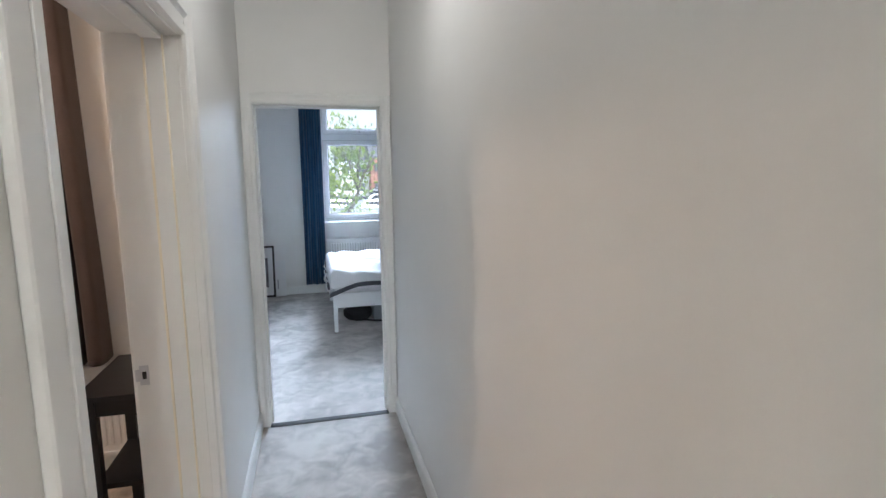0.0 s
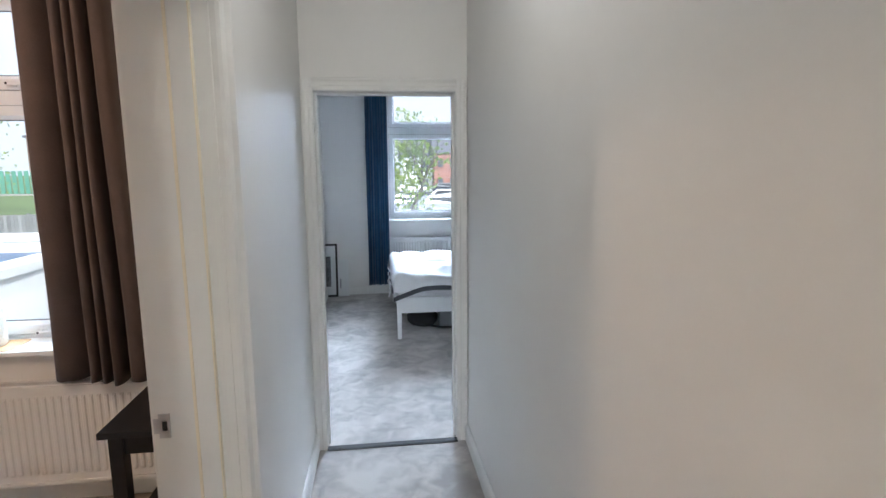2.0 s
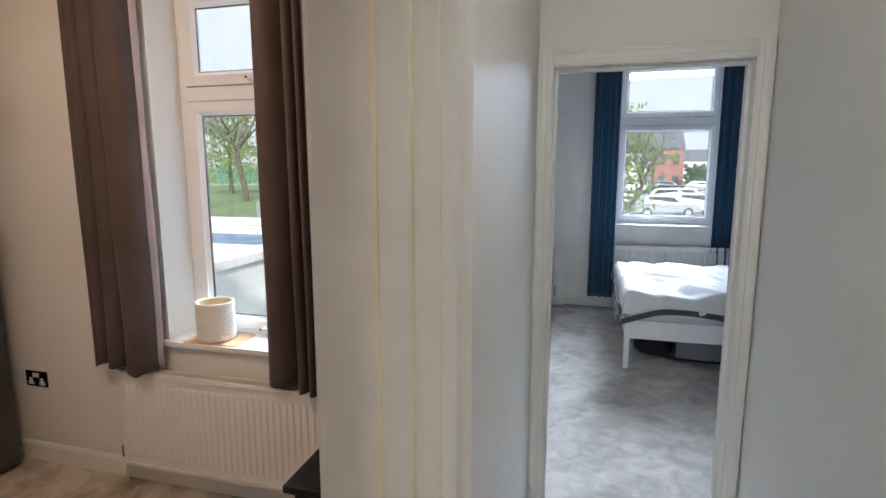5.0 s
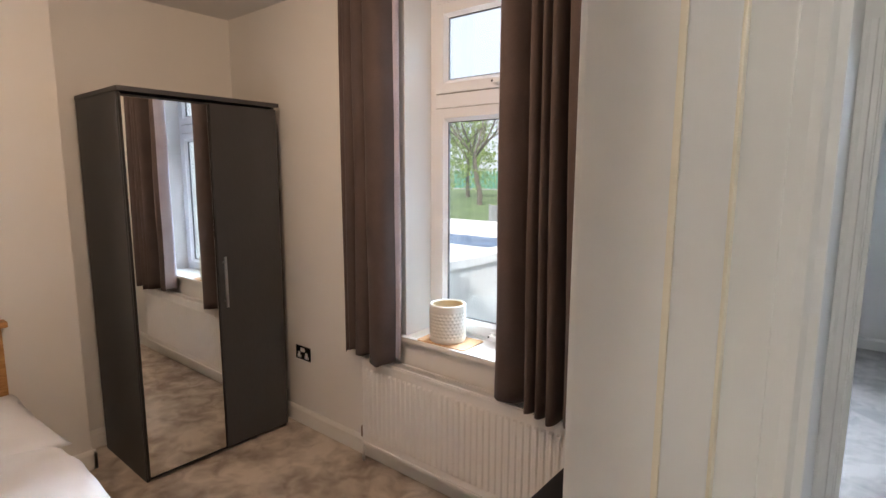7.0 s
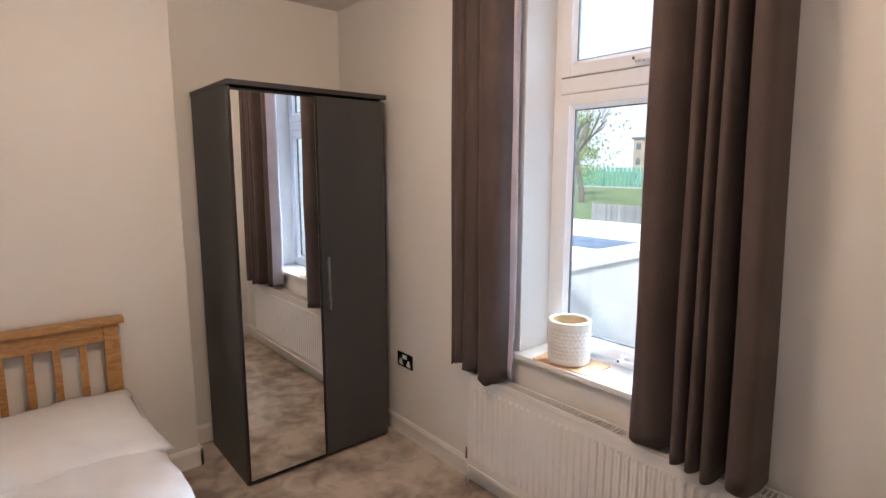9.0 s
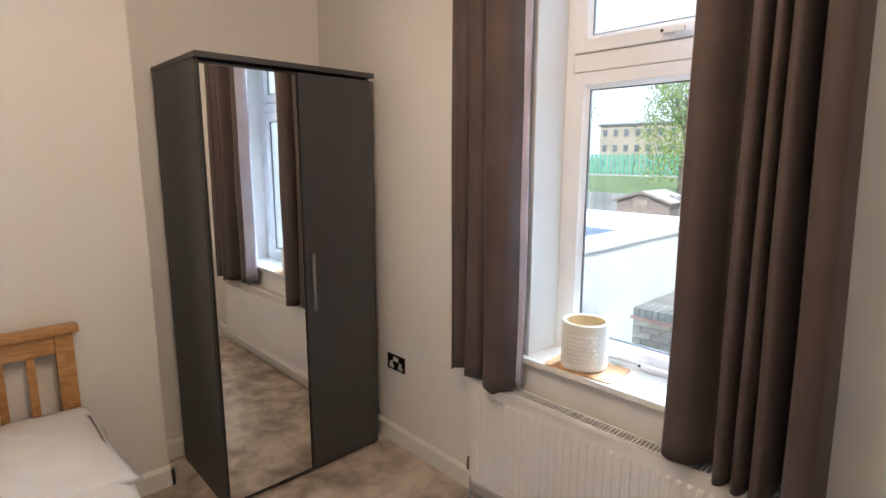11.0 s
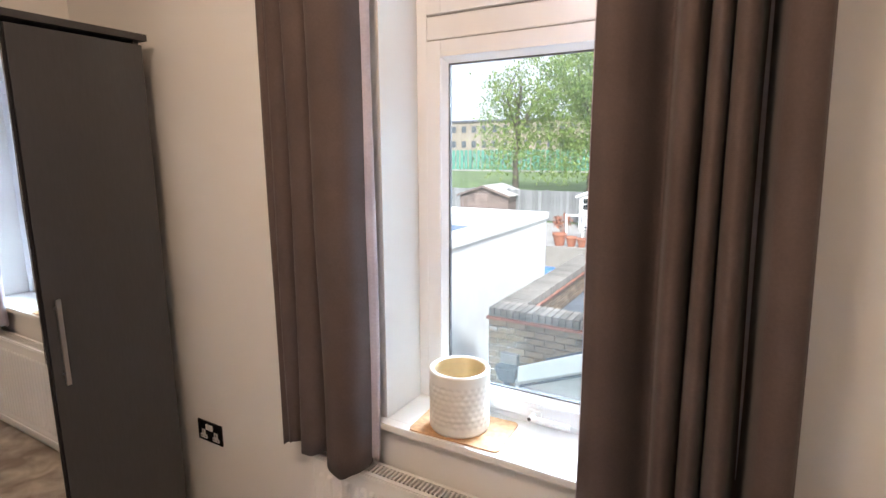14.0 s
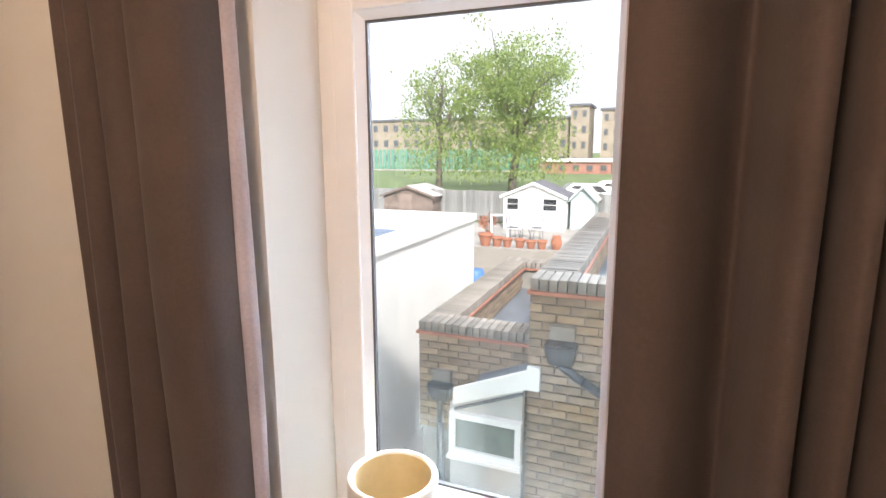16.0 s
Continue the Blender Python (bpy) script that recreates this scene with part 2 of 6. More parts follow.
STEEL = material("brushed_steel", (0.62, 0.62, 0.63), 0.3, 1.0, spread=0.05, fine=200, bump=0.05, depth=0.0004)
BRASS = material("aged_brass", (0.22, 0.13, 0.07), 0.45, 0.8, spread=0.15)
MIRROR = material("silvered_mirror", (0.86, 0.87, 0.86), 0.01, 1.0, spread=0.005, bump=0)
OAK = wood_material("honey_oak", (0.36, 0.18, 0.055), (0.52, 0.30, 0.11))
BLACKWOOD = material("black_lacquered_wood", (0.008, 0.008, 0.010), 0.38, spread=0.15, scale=3, fine=60, bump=0.06, depth=0.0006, stretch=(1, 0.2, 1))
WHITEWOOD = material("white_lacquered_wood", (0.78, 0.78, 0.77), 0.35, spread=0.02, fine=70, bump=0.03)
RADIATOR = material("white_radiator_enamel", (0.80, 0.79, 0.77), 0.3, spread=0.015, fine=50, bump=0.02)
DARKGRILLE = material("grille_shade_dark_metal", (0.022, 0.020, 0.018), 0.8, spread=0.2)
CERAMIC = material("cream_ceramic", (0.78, 0.75, 0.68), 0.35, spread=0.03, fine=120, bump=0.06, depth=0.0006)
CERAMIC_IN = material("yellowish_glaze", (0.58, 0.46, 0.28), 0.3, spread=0.05, fine=60, bump=0.03)
CORK = material("cork_board", (0.58, 0.36, 0.19), 0.85, spread=0.16, scale=60, fine=400, bump=0.2, depth=0.001)
BLACKPLATE = material("black_nickel_plate", (0.012, 0.012, 0.013), 0.25, 0.4, spread=0.1)
WHITEPLASTIC = material("white_plastic", (0.78, 0.78, 0.77), 0.35, spread=0.02)
BLACKBAG = material("black_fabric_bag", (0.008, 0.008, 0.009), 0.8, spread=0.2, fine=80, bump=0.3)
GREYBOX = material("grey_plastic_box", (0.34, 0.34, 0.36), 0.5, spread=0.05)
PRINT = material("dark_photograph", (0.12, 0.12, 0.13), 0.35, spread=0.6, scale=14, fine=60, bump=0)
PAPER = material("white_mount_card", (0.76, 0.76, 0.76), 0.7, spread=0.02)
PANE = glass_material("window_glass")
BULB = glow_material("warm_bulb", (1.0, 0.72, 0.42), 3)
HALLGLOBE = glow_material("opal_globe", (1.0, 0.9, 0.76), 0.8)

# outdoors
RENDERWALL = material("white_render", (0.80, 0.79, 0.76), 0.85, spread=0.05, scale=1.2, fine=40, bump=0.2, depth=0.004)
YELLOWBRICK = material("yellow_stock_brick", (0.27, 0.19, 0.115), 0.9, spread=0.22, scale=9, fine=60, bump=0.5, depth=0.004, island=True)
GREYBRICK = material("grey_coping_brick", (0.235, 0.21, 0.18), 0.9, spread=0.25, scale=9, fine=60, bump=0.5, depth=0.004, island=True)
MORTAR = material("mortar", (0.24, 0.22, 0.19), 0.95, spread=0.12, scale=8, fine=80, bump=0.4, depth=0.004)
CLAYTILE = material("red_clay_tile", (0.38, 0.15, 0.09), 0.85, spread=0.15, scale=8, fine=60, bump=0.3)
FELT = material("grey_roofing_felt", (0.13, 0.145, 0.17), 0.9, spread=0.3, scale=2.5, fine=70, bump=0.4, depth=0.004)
BLUEFELT = material("blue_grey_roof_membrane", (0.12, 0.17, 0.26), 0.7, spread=0.2, scale=1.5, fine=50, bump=0.2)
BLACKPIPE = material("black_plastic_pipe", (0.015, 0.016, 0.018), 0.35, spread=0.1)
GRASS = material("mown_grass", (0.12, 0.17, 0.06), 0.95, spread=0.25, scale=0.4, fine=12, bump=0.5, depth=0.03)
PATIO = material("pale_paving", (0.31, 0.295, 0.27), 0.9, spread=0.15, scale=1.2, fine=20, bump=0.3, depth=0.005)
ASPHALT = material("asphalt_road", (0.30, 0.29, 0.28), 0.9, spread=0.12, scale=0.3, fine=15, bump=0.3)
FENCEWOOD = material("weathered_fence", (0.22, 0.22, 0.22), 0.9, spread=0.2, scale=2, fine=25, bump=0.3, stretch=(1, 1, 0.2), island=True)
SHEDWOOD = material("brown_shed_boards", (0.20, 0.15, 0.13), 0.85, spread=0.2, scale=3, fine=30, bump=0.3, island=True)
SHEDROOF = material("pale_shed_felt", (0.42, 0.41, 0.38), 0.9, spread=0.15, scale=3, fine=40, bump=0.3)
WHITEPAINT = material("white_painted_boards", (0.80, 0.80, 0.79), 0.7, spread=0.04, scale=3, fine=30, bump=0.1)
DARKGLASS = material("dark_window_glass", (0.02, 0.022, 0.025), 0.08, spread=0.2)
GREYRENDER = material("grey_painted_board", (0.46, 0.46, 0.45), 0.8, spread=0.06, scale=3, fine=30, bump=0.1)
LEANGLASS = material("obscured_green_glass", (0.16, 0.19, 0.16), 0.15, spread=0.2, scale=8)
FARGLASS = material("far_window_glass", (0.10, 0.11, 0.12), 0.2, spread=0.2)
TERRACOTTA = material("terracotta", (0.30, 0.115, 0.06), 0.8, spread=0.12, scale=8, fine=50, bump=0.1)
BARK = material("tree_bark", (0.13, 0.11, 0.085), 0.95, spread=0.25, scale=3, fine=18, bump=0.6, depth=0.02, stretch=(1, 1, 0.3))
LEAF = leaf_material("spring_leaves", (0.20, 0.29, 0.07), (0.34, 0.42, 0.12))
REDBRICK = material("red_brick_far", (0.34, 0.17, 0.13), 0.9, spread=0.15, scale=1.5, fine=10, bump=0.2)
TANBRICK = material("tan_brick_far", (0.30, 0.255, 0.20), 0.9, spread=0.15, scale=0.3, fine=4, bump=0.2)
SLATE = material("slate_roof", (0.12, 0.12, 0.14), 0.8, spread=0.15, scale=2, fine=12, bump=0.2)
HEDGE = material("hedge_leaves", (0.06, 0.11, 0.035), 0.9, spread=0.4, scale=2, fine=14, bump=0.8, depth=0.05)
CARPAINT = material("silver_car_paint", (0.50, 0.52, 0.54), 0.25, 0.5, spread=0.03, bump=0)
DARKCAR = material("dark_car_paint", (0.05, 0.055, 0.065), 0.25, 0.3, spread=0.03, bump=0)
TYRE = material("tyre_rubber", (0.02, 0.02, 0.02), 0.9, spread=0.1)
GREENMESH = material("green_sports_fence", (0.10, 0.26, 0.19), 0.9, spread=0.1, scale=0.5, fine=6, bump=0)
PALEBLUE = material("pale_blue_grey_boards", (0.38, 0.45, 0.46), 0.8, spread=0.1, scale=3, fine=30, bump=0.2)
BLUEPLASTIC = material("blue_plastic", (0.05, 0.16, 0.42), 0.45, spread=0.08)
TURQUOISE = material("turquoise_plastic", (0.10, 0.50, 0.45), 0.5, spread=0.05)


# ---- mesh helpers ----
def quad_box(bm, x0, x1, y0, y1, z0, z1):
    v = [bm.verts.new((x, y, z)) for x in (x0, x1) for y in (y0, y1) for z in (z0, z1)]
    fs = [bm.faces.new([v[i] for i in f]) for f in ((0, 1, 3, 2), (4, 6, 7, 5), (0, 4, 5, 1), (2, 3, 7, 6), (0, 2, 6, 4), (1, 5, 7, 3))]
    return v, fs


def soft_box(bm, x0, x1, y0, y1, z0, z1, r=0.003, seg=2):
    t = bmesh.new()
    quad_box(t, x0, x1, y0, y1, z0, z1)
    r = min(r, 0.45 * min(x1 - x0, y1 - y0, z1 - z0))
    bmesh.ops.bevel(t, geom=t.edges[:], offset=r, segments=seg, profile=0.7, affect="EDGES")
    join(bm, t)


def join(bm, other, m=None):
    """Adds another bmesh's faces and frees it."""
    at = {}
    for v in other.verts:
        at[v] = bm.verts.new(m @ v.co if m else v.co)
    for f in other.faces:
        try:
            g = bm.faces.new([at[v] for v in f.verts])
            g.smooth = f.smooth
        except ValueError:
            pass
    other.free()


def tube(bm, p0, p1, r0, r1=None, seg=12, caps=True, smooth=True):
    r1 = r0 if r1 is None else r1
    p0, p1 = Vector(p0), Vector(p1)
    q = (p1 - p0).to_track_quat("Z", "Y")
    rings = []
    for p, r in ((p0, r0), (p1, r1)):
        rings.append([bm.verts.new(p + q @ Vector((r * math.cos(2 * math.pi * i / seg), r * math.sin(2 * math.pi * i / seg), 0))) for i in range(seg)])
    for i in range(seg):
        f = bm.faces.new((rings[0][i], rings[0][(i + 1) % seg], rings[1][(i + 1) % seg], rings[1][i]))
        f.smooth = smooth
    if caps:
        bm.faces.new(rings[0][::-1])
        bm.faces.new(rings[1])


def lathe(bm, profile, centre=(0, 0, 0), seg=40, smooth=True):
    cx, cy, cz = centre
    rings = []
    for r, z in profile:
        rings.append([bm.verts.new((cx + r * math.cos(2 * math.pi * i / seg), cy + r * math.sin(2 * math.pi * i / seg), cz + z)) for i in range(seg)])
    for a, b in zip(rings, rings[1:]):
        for i in range(seg):
            f = bm.faces.new((a[i], a[(i + 1) % seg], b[(i + 1) % seg], b[i]))
            f.smooth = smooth


def prism(bm, outline, axis, lo, hi):
    """A closed outline (pairs) pushed along one axis."""
    def place(a, b, c):
        return {"x": (c, a, b), "y": (a, c, b), "z": (a, b, c)}[axis]
    a = [bm.verts.new(place(u, v, lo)) for u, v in outline]
    b = [bm.verts.new(place(u, v, hi)) for u, v in outline]
    bm.faces.new(a)
    bm.faces.new(b[::-1])
    n = len(a)
    for i in range(n):
        bm.faces.new((a[i], b[i], b[(i + 1) % n], a[(i + 1) % n]))


def mesh_object(name, bm, mat):
    bmesh.ops.recalc_face_normals(bm, faces=bm.faces[:])
    me = bpy.data.meshes.new(name)
    bm.to_mesh(me)
    bm.free()
    me.materials.append(mat)
    return new(name, me)


def part(name, bm, mat, parent=None, label=""):
    ob = mesh_object(name, bm, mat)
    if parent is not None:
        ob.parent = parent
        ob.matrix_parent_inverse = parent.matrix_basis.inverted()
    if label:
        tagged(ob, label)
    return ob


def thing(name, at, label, category, group="", kind=""):
    ob = new(name)
    ob.location = at
    ob.empty_display_size = 0.05
    bpy.context.view_layer.update()
    return tagged(ob, label, category, group, kind)


def box_part(name, dims, mat, parent=None, r=0.003, label=""):
    bm = bmesh.new()
    if r:
        soft_box(bm, *dims, r=r)
    else:
        quad_box(bm, *dims)
    return part(name, bm, mat, parent, label)


def structure(name, boxes, mat, label, category, r=0.0):
    bm = bmesh.new()
    for b in boxes:
        if r:
            soft_box(bm, *b, r=r)
        else:
            quad_box(bm, *b)
    return tagged(mesh_object(name, bm, mat), label, category, kind="structure")


# ---- the plan, in metres ----
HALL_L, HALL_R = -0.145, 0.73           # hall faces
ROOM_R = -0.305                         # bedroom face of the hall wall
D1_NEAR, D1_FAR, D1_TOP = 0.972, 1.79, 1.963
END_Y = 3.43                            # hall's end wall
WIN_Y = 3.14                            # bedroom's window wall, inner face
FAR_X, BREAST_X, BREAST_Y = -3.42, -3.18, 2.10
ROOM_BACK = -0.75
CEIL_Z = 2.545
W1 = (-1.85, -0.95, 0.735, 2.42)        # window opening: x, x, z, z
B2_L, B2_R, B2_Y0, B2_Y1, B2_CEIL = -0.42, 3.2, 3.57, 7.30, 2.95
W2 = (0.36, 1.44, 0.93, 2.72)
D2_L, D2_R, D2_TOP = -0.083, 0.665, 1.985

structure("floor_hall", [(HALL_L - 0.16, HALL_R, -3.2, 3.415, -0.05, 0.0)], CARPET, "grey velvet carpet with brushed pile marks in the hall", "floor")
structure("floor_bedroom", [(FAR_X, HALL_L - 0.16, ROOM_BACK, WIN_Y, -0.05, 0.0)], WARMLITCARPET, "grey velvet carpet with brushed pile marks, painted browner for the bedroom's warm lamplight", "floor")
structure("floor_far_bedroom", [(B2_L, B2_R, 3.43, B2_Y1, -0.05, 0.0)], CARPET, "grey velvet carpet with brushed pile marks in the far bedroom", "floor")

structure("wall_hall_right", [(HALL_R, HALL_R + 0.15, -3.35, END_Y + 0.002, -0.05, 2.7)], WALL, "off-white painted plaster wall of the hall", "wall")
structure("wall_hall_back", [(HALL_L - 0.16, HALL_R, -3.35, -3.2, -0.05, 2.7)], WALL, "off-white painted plaster wall closing the hall", "wall")
structure("wall_hall_left", [(ROOM_R, HALL_L, -3.2, D1_NEAR - 0.03, -0.05, 2.7),
                             (ROOM_R, HALL_L, D1_FAR + 0.03, END_Y, -0.05, 2.7),
                             (ROOM_R, HALL_L, D1_NEAR - 0.03, D1_FAR + 0.03, D1_TOP + 0.03, 2.7)], WALL, "off-white painted plaster wall with a doorway to the bedroom", "wall")
structure("wall_hall_end", [(B2_L - 0.3, D2_L - 0.03, END_Y, B2_Y0, -0.05, 3.05), (D2_R + 0.03, B2_R + 0.15, END_Y, B2_Y0, -0.05, 3.05),
                            (D2_L - 0.03, D2_R + 0.03, END_Y, B2_Y0, D2_TOP + 0.03, 3.05)], WALL, "off-white painted plaster wall with a doorway to the far bedroom", "wall")
structure("wall_bedroom_window", [(FAR_X - 0.15, W1[0], WIN_Y, WIN_Y + 0.29, -0.4, 2.7), (W1[1], ROOM_R, WIN_Y, WIN_Y + 0.29, -0.4, 2.7),
                                  (W1[0], W1[1], WIN_Y, WIN_Y + 0.29, -0.4, W1[2]), (W1[0], W1[1], WIN_Y, WIN_Y + 0.29, W1[3], 2.7)], WALL, "white painted wall with a deep window reveal", "wall")
structure("wall_bedroom_far", [(FAR_X - 0.15, FAR_X, ROOM_BACK - 0.15, WIN_Y, -0.05, 2.7)], WALL, "white painted alcove wall behind the wardrobe", "wall")
structure("wall_chimney_breast", [(FAR_X, BREAST_X, 0.45, BREAST_Y, -0.05, CEIL_Z)], WALL, "white painted chimney breast behind the headboard", "wall", r=0.004)
structure("wall_bedroom_back", [(FAR_X, ROOM_R, ROOM_BACK - 0.15, ROOM_BACK, -0.05, 2.7)], WALL, "white painted wall closing the bedroom", "wall")
structure("wall_far_bedroom_window", [(B2_L - 0.3, W2[0], B2_Y1, B2_Y1 + 0.3, -0.4, 3.05), (W2[1], B2_R + 0.15, B2_Y1, B2_Y1 + 0.3, -0.4, 3.05),
                                      (W2[0], W2[1], B2_Y1, B2_Y1 + 0.3, -0.4, W2[2]), (W2[0], W2[1], B2_Y1, B2_Y1 + 0.3, W2[3], 3.05)], WALL, "white painted wall with a window in the far bedroom", "wall")
structure("wall_far_bedroom_left", [(B2_L - 0.3, B2_L, B2_Y0, B2_Y1, -0.4, 3.05)], WALL, "white painted side wall of the far bedroom", "wall")
structure("wall_far_bedroom_right", [(B2_R, B2_R + 0.15, B2_Y0, B2_Y1, -0.4, 3.05)], WALL, "white painted side wall of the far bedroom", "wall")
structure("ceiling_hall", [(ROOM_R, HALL_R + 0.15, -3.35, END_Y, 2.7, 2.8)], CEIL, "white painted ceiling of the hall", "ceiling")
structure("ceiling_bedroom", [(FAR_X, ROOM_R, ROOM_BACK, WIN_Y, CEIL_Z + 0.002, 2.66)], CEIL, "white painted bedroom ceiling", "ceiling")
structure("ceiling_far_bedroom", [(B2_L, B2_R, B2_Y0, B2_Y1, B2_CEIL, 3.05)], CEIL, "white painted ceiling of the far bedroom", "ceiling")

# unseen slabs, added so the house throws its shade over the yard and extensions
structure("roof_house", [(FAR_X - 0.15, B2_L - 0.32, ROOM_BACK - 0.15, WIN_Y + 0.42, 2.82, 2.98), (B2_L - 0.318, B2_R + 0.3, -3.35, B2_Y1 + 0.42, 3.06, 3.2)], SLATE, "unseen slate roof slab with shallow eaves, added to shade the yard", "roof")


def skirting(name, x0, x1, y0, y1, face, h=0.105):
    """Skirting board with a rounded top along one wall; face is the way it looks."""
    bm = bmesh.new()
    out = [(0.002, 0), (0.018, 0), (0.018, h - 0.02), (0.013, h - 0.008), (0.007, h), (0.002, h)]
    if face in ("+y", "-y"):
        s = 1 if face == "+y" else -1
        prism(bm, [(y0 + s * a, b) for a, b in out], "x", x0, x1)
    else:
        s = 1 if face == "+x" else -1
        t = bmesh.new()
        a = [t.verts.new((x0 + s * u, y0, v)) for u, v in out]
        b = [t.verts.new((x0 + s * u, y1, v)) for u, v in out]
        t.faces.new(a), t.faces.new(b[::-1])
        for i in range(len(a)):
            t.faces.new((a[i], b[i], b[(i + 1) % len(a)], a[(i + 1) % len(a)]))
        join(bm, t)
    return tagged(mesh_object(name, bm, GLOSS), "white gloss skirting board along the wall", "skirting board", kind="structure")


skirting("baseboard_hall_right", HALL_R, 0, -3.2, 3.405, "-x")
skirting("baseboard_hall_left", HALL_L, 0, D1_FAR + 0.09, 3.405, "+x")
skirting("baseboard_hall_left", HALL_L, 0, -3.2, D1_NEAR - 0.09, "+x")
skirting("baseboard_window_wall", FAR_X, ROOM_R, WIN_Y, 0, "-y")
skirting("baseboard_breast", BREAST_X, 0, 0.45, BREAST_Y + 0.018, "+x")
skirting("baseboard_breast_side", FAR_X, BREAST_X + 0.018, BREAST_Y, 0, "+y")
skirting("baseboard_alcove", FAR_X, 0, BREAST_Y + 0.02, WIN_Y - 0.02, "+x")
skirting("baseboard_room_right", ROOM_R, 0, D1_FAR + 0.09, WIN_Y - 0.02, "-x")
skirting("baseboard_far_bedroom", B2_L, B2_R, B2_Y1, 0, "-y")
skirting("baseboard_far_bedroom_left", B2_L, 0, B2_Y0, B2_Y1 - 0.02, "+x")


# ---- doorways ----
def moulding(bm, length_axis, lo, hi, place, width, proud=1.0):
    """Architrave of an ogee profile; place maps (across, proud) to the two other coordinates."""
    prof = [(0, 0), (0, 0.018), (0.004, 0.022), (0.30 * width, 0.024), (0.36 * width, 0.020), (0.62 * width, 0.022), (0.78 * width, 0.027), (width - 0.006, 0.027), (width, 0.021), (width, 0)]
    pts = [place(a, b * proud) for a, b in prof]
    prism(bm, pts, length_axis, lo, hi)


# doorway 1, between hall and bedroom
d1 = thing("door_1", (-0.23, 1.4, 0), "white gloss door lining and moulded architraves of the bedroom doorway", "doorway", kind="structure")
AW = 0.072
box_part("jamb", (ROOM_R - 0.004, -0.121, D1_FAR, D1_FAR + 0.03, 0, D1_TOP + 0.03), GLOSS, d1, 0.002)
box_part("jamb", (ROOM_R - 0.004, -0.121, D1_NEAR - 0.03, D1_NEAR, 0, D1_TOP + 0.03), GLOSS, d1, 0.002)
box_part("head_jamb", (ROOM_R - 0.004, -0.121, D1_NEAR, D1_FAR, D1_TOP, D1_TOP + 0.03), GLOSS, d1, 0.002)
far_stop = box_part("door_stop", (-0.204, -0.160, D1_FAR - 0.014, D1_FAR, 0, D1_TOP), GLOSS, d1, 0.002)
# yellowed strips that also paint in the warm highlight on the stop's edges
for ex0, ex1 in ((-0.211, -0.204), (-0.160, -0.1565)):
    box_part("stop_edge", (ex0, ex1, D1_FAR - 0.0155, D1_FAR, 0, D1_TOP), LITEDGEGLOSS, far_stop, 0.0015, "yellowed gloss edge with its warm highlight painted in")
box_part("door_stop", (-0.211, -0.1565, D1_NEAR, D1_NEAR + 0.014, 0, D1_TOP), GLOSS, d1, 0.008)
box_part("door_stop", (-0.211, -0.1565, D1_NEAR + 0.014, D1_FAR - 0.0155, D1_TOP - 0.014, D1_TOP), GLOSS, d1, 0.008)
for wall_x, s in ((HALL_L, 1), (ROOM_R, -1)):
    bm = bmesh.new()
    moulding(bm, "z", 0, D1_TOP + AW, lambda a, b: (wall_x + s * b, D1_FAR + 0.004 + a), AW, 2.05 if s > 0 else 0.6)
    part("architrave", bm, GLOSS, d1)
    bm = bmesh.new()
    if s > 0:
        soft_box(bm, HALL_L, -0.1225, D1_NEAR - 0.034 - AW, D1_NEAR - 0.031, 0, D1_TOP + AW, r=0.016, seg=3)
    else:
        moulding(bm, "z", 0, D1_TOP + AW, lambda a, b: (wall_x + s * b, D1_NEAR - 0.004 - a), AW, 0.6)
    part("architrave", bm, WALL if s > 0 else GLOSS, d1)
    bm = bmesh.new()
    moulding(bm, "y", D1_NEAR - 0.006, D1_FAR + 0.006, lambda a, b: (wall_x + s * b, D1_TOP + 0.004 + a), AW, 2.05 if s > 0 else 0.6)
    part("architrave", bm, GLOSS, d1)

# doorway 2, between hall and far bedroom
d2 = thing("door_2", (0.29, 3.45, 0), "white gloss door lining and architraves of the far bedroom doorway", "doorway", kind="structure")
box_part("jamb", (D2_L - 0.03, D2_L, 3.412, B2_Y0 + 0.004, 0, D2_TOP + 0.03), GLOSS, d2, 0.002)
box_part("jamb", (D2_R, D2_R + 0.03, 3.412, B2_Y0 + 0.004, 0, D2_TOP + 0.03), GLOSS, d2, 0.002)
box_part("head_jamb", (D2_L, D2_R, 3.412, B2_Y0 + 0.004, D2_TOP, D2_TOP + 0.03), GLOSS, d2, 0.002)
box_part("door_stop", (D2_L, D2_L + 0.014, 3.475, 3.515, 0, D2_TOP), GLOSS, d2, 0.003)
box_part("door_stop", (D2_R - 0.014, D2_R, 3.475, 3.515, 0, D2_TOP), GLOSS, d2, 0.003)
box_part("door_stop", (D2_L + 0.014, D2_R - 0.014, 3.475, 3.515, D2_TOP - 0.014, D2_TOP), GLOSS, d2, 0.003)
AW2 = 0.062
bm = bmesh.new()
moulding(bm, "z", 0, D2_TOP + AW2, lambda a, b: (D2_L - 0.004 - a, END_Y - b), AW2)
part("architrave", bm, GLOSS, d2)
bm = bmesh.new()
moulding(bm, "z", 0, D2_TOP + AW2, lambda a, b: (D2_R + 0.004 + a, END_Y - b), AW2 - 0.004)
part("architrave", bm, GLOSS, d2)
bm = bmesh.new()
moulding(bm, "x", D2_L - 0.004, D2_R + 0.004, lambda a, b: (END_Y - b, D2_TOP + 0.004 + a), AW2)
part("architrave", bm, GLOSS, d2)
ts = thing("threshold_strip", (0.29, 3.42, 0), "thin dark metal carpet threshold strip in the doorway", "threshold")
box_part("strip", (D2_L, D2_R, 3.405, 3.44, 0.0, 0.006), DARKGRILLE, ts, 0.002)
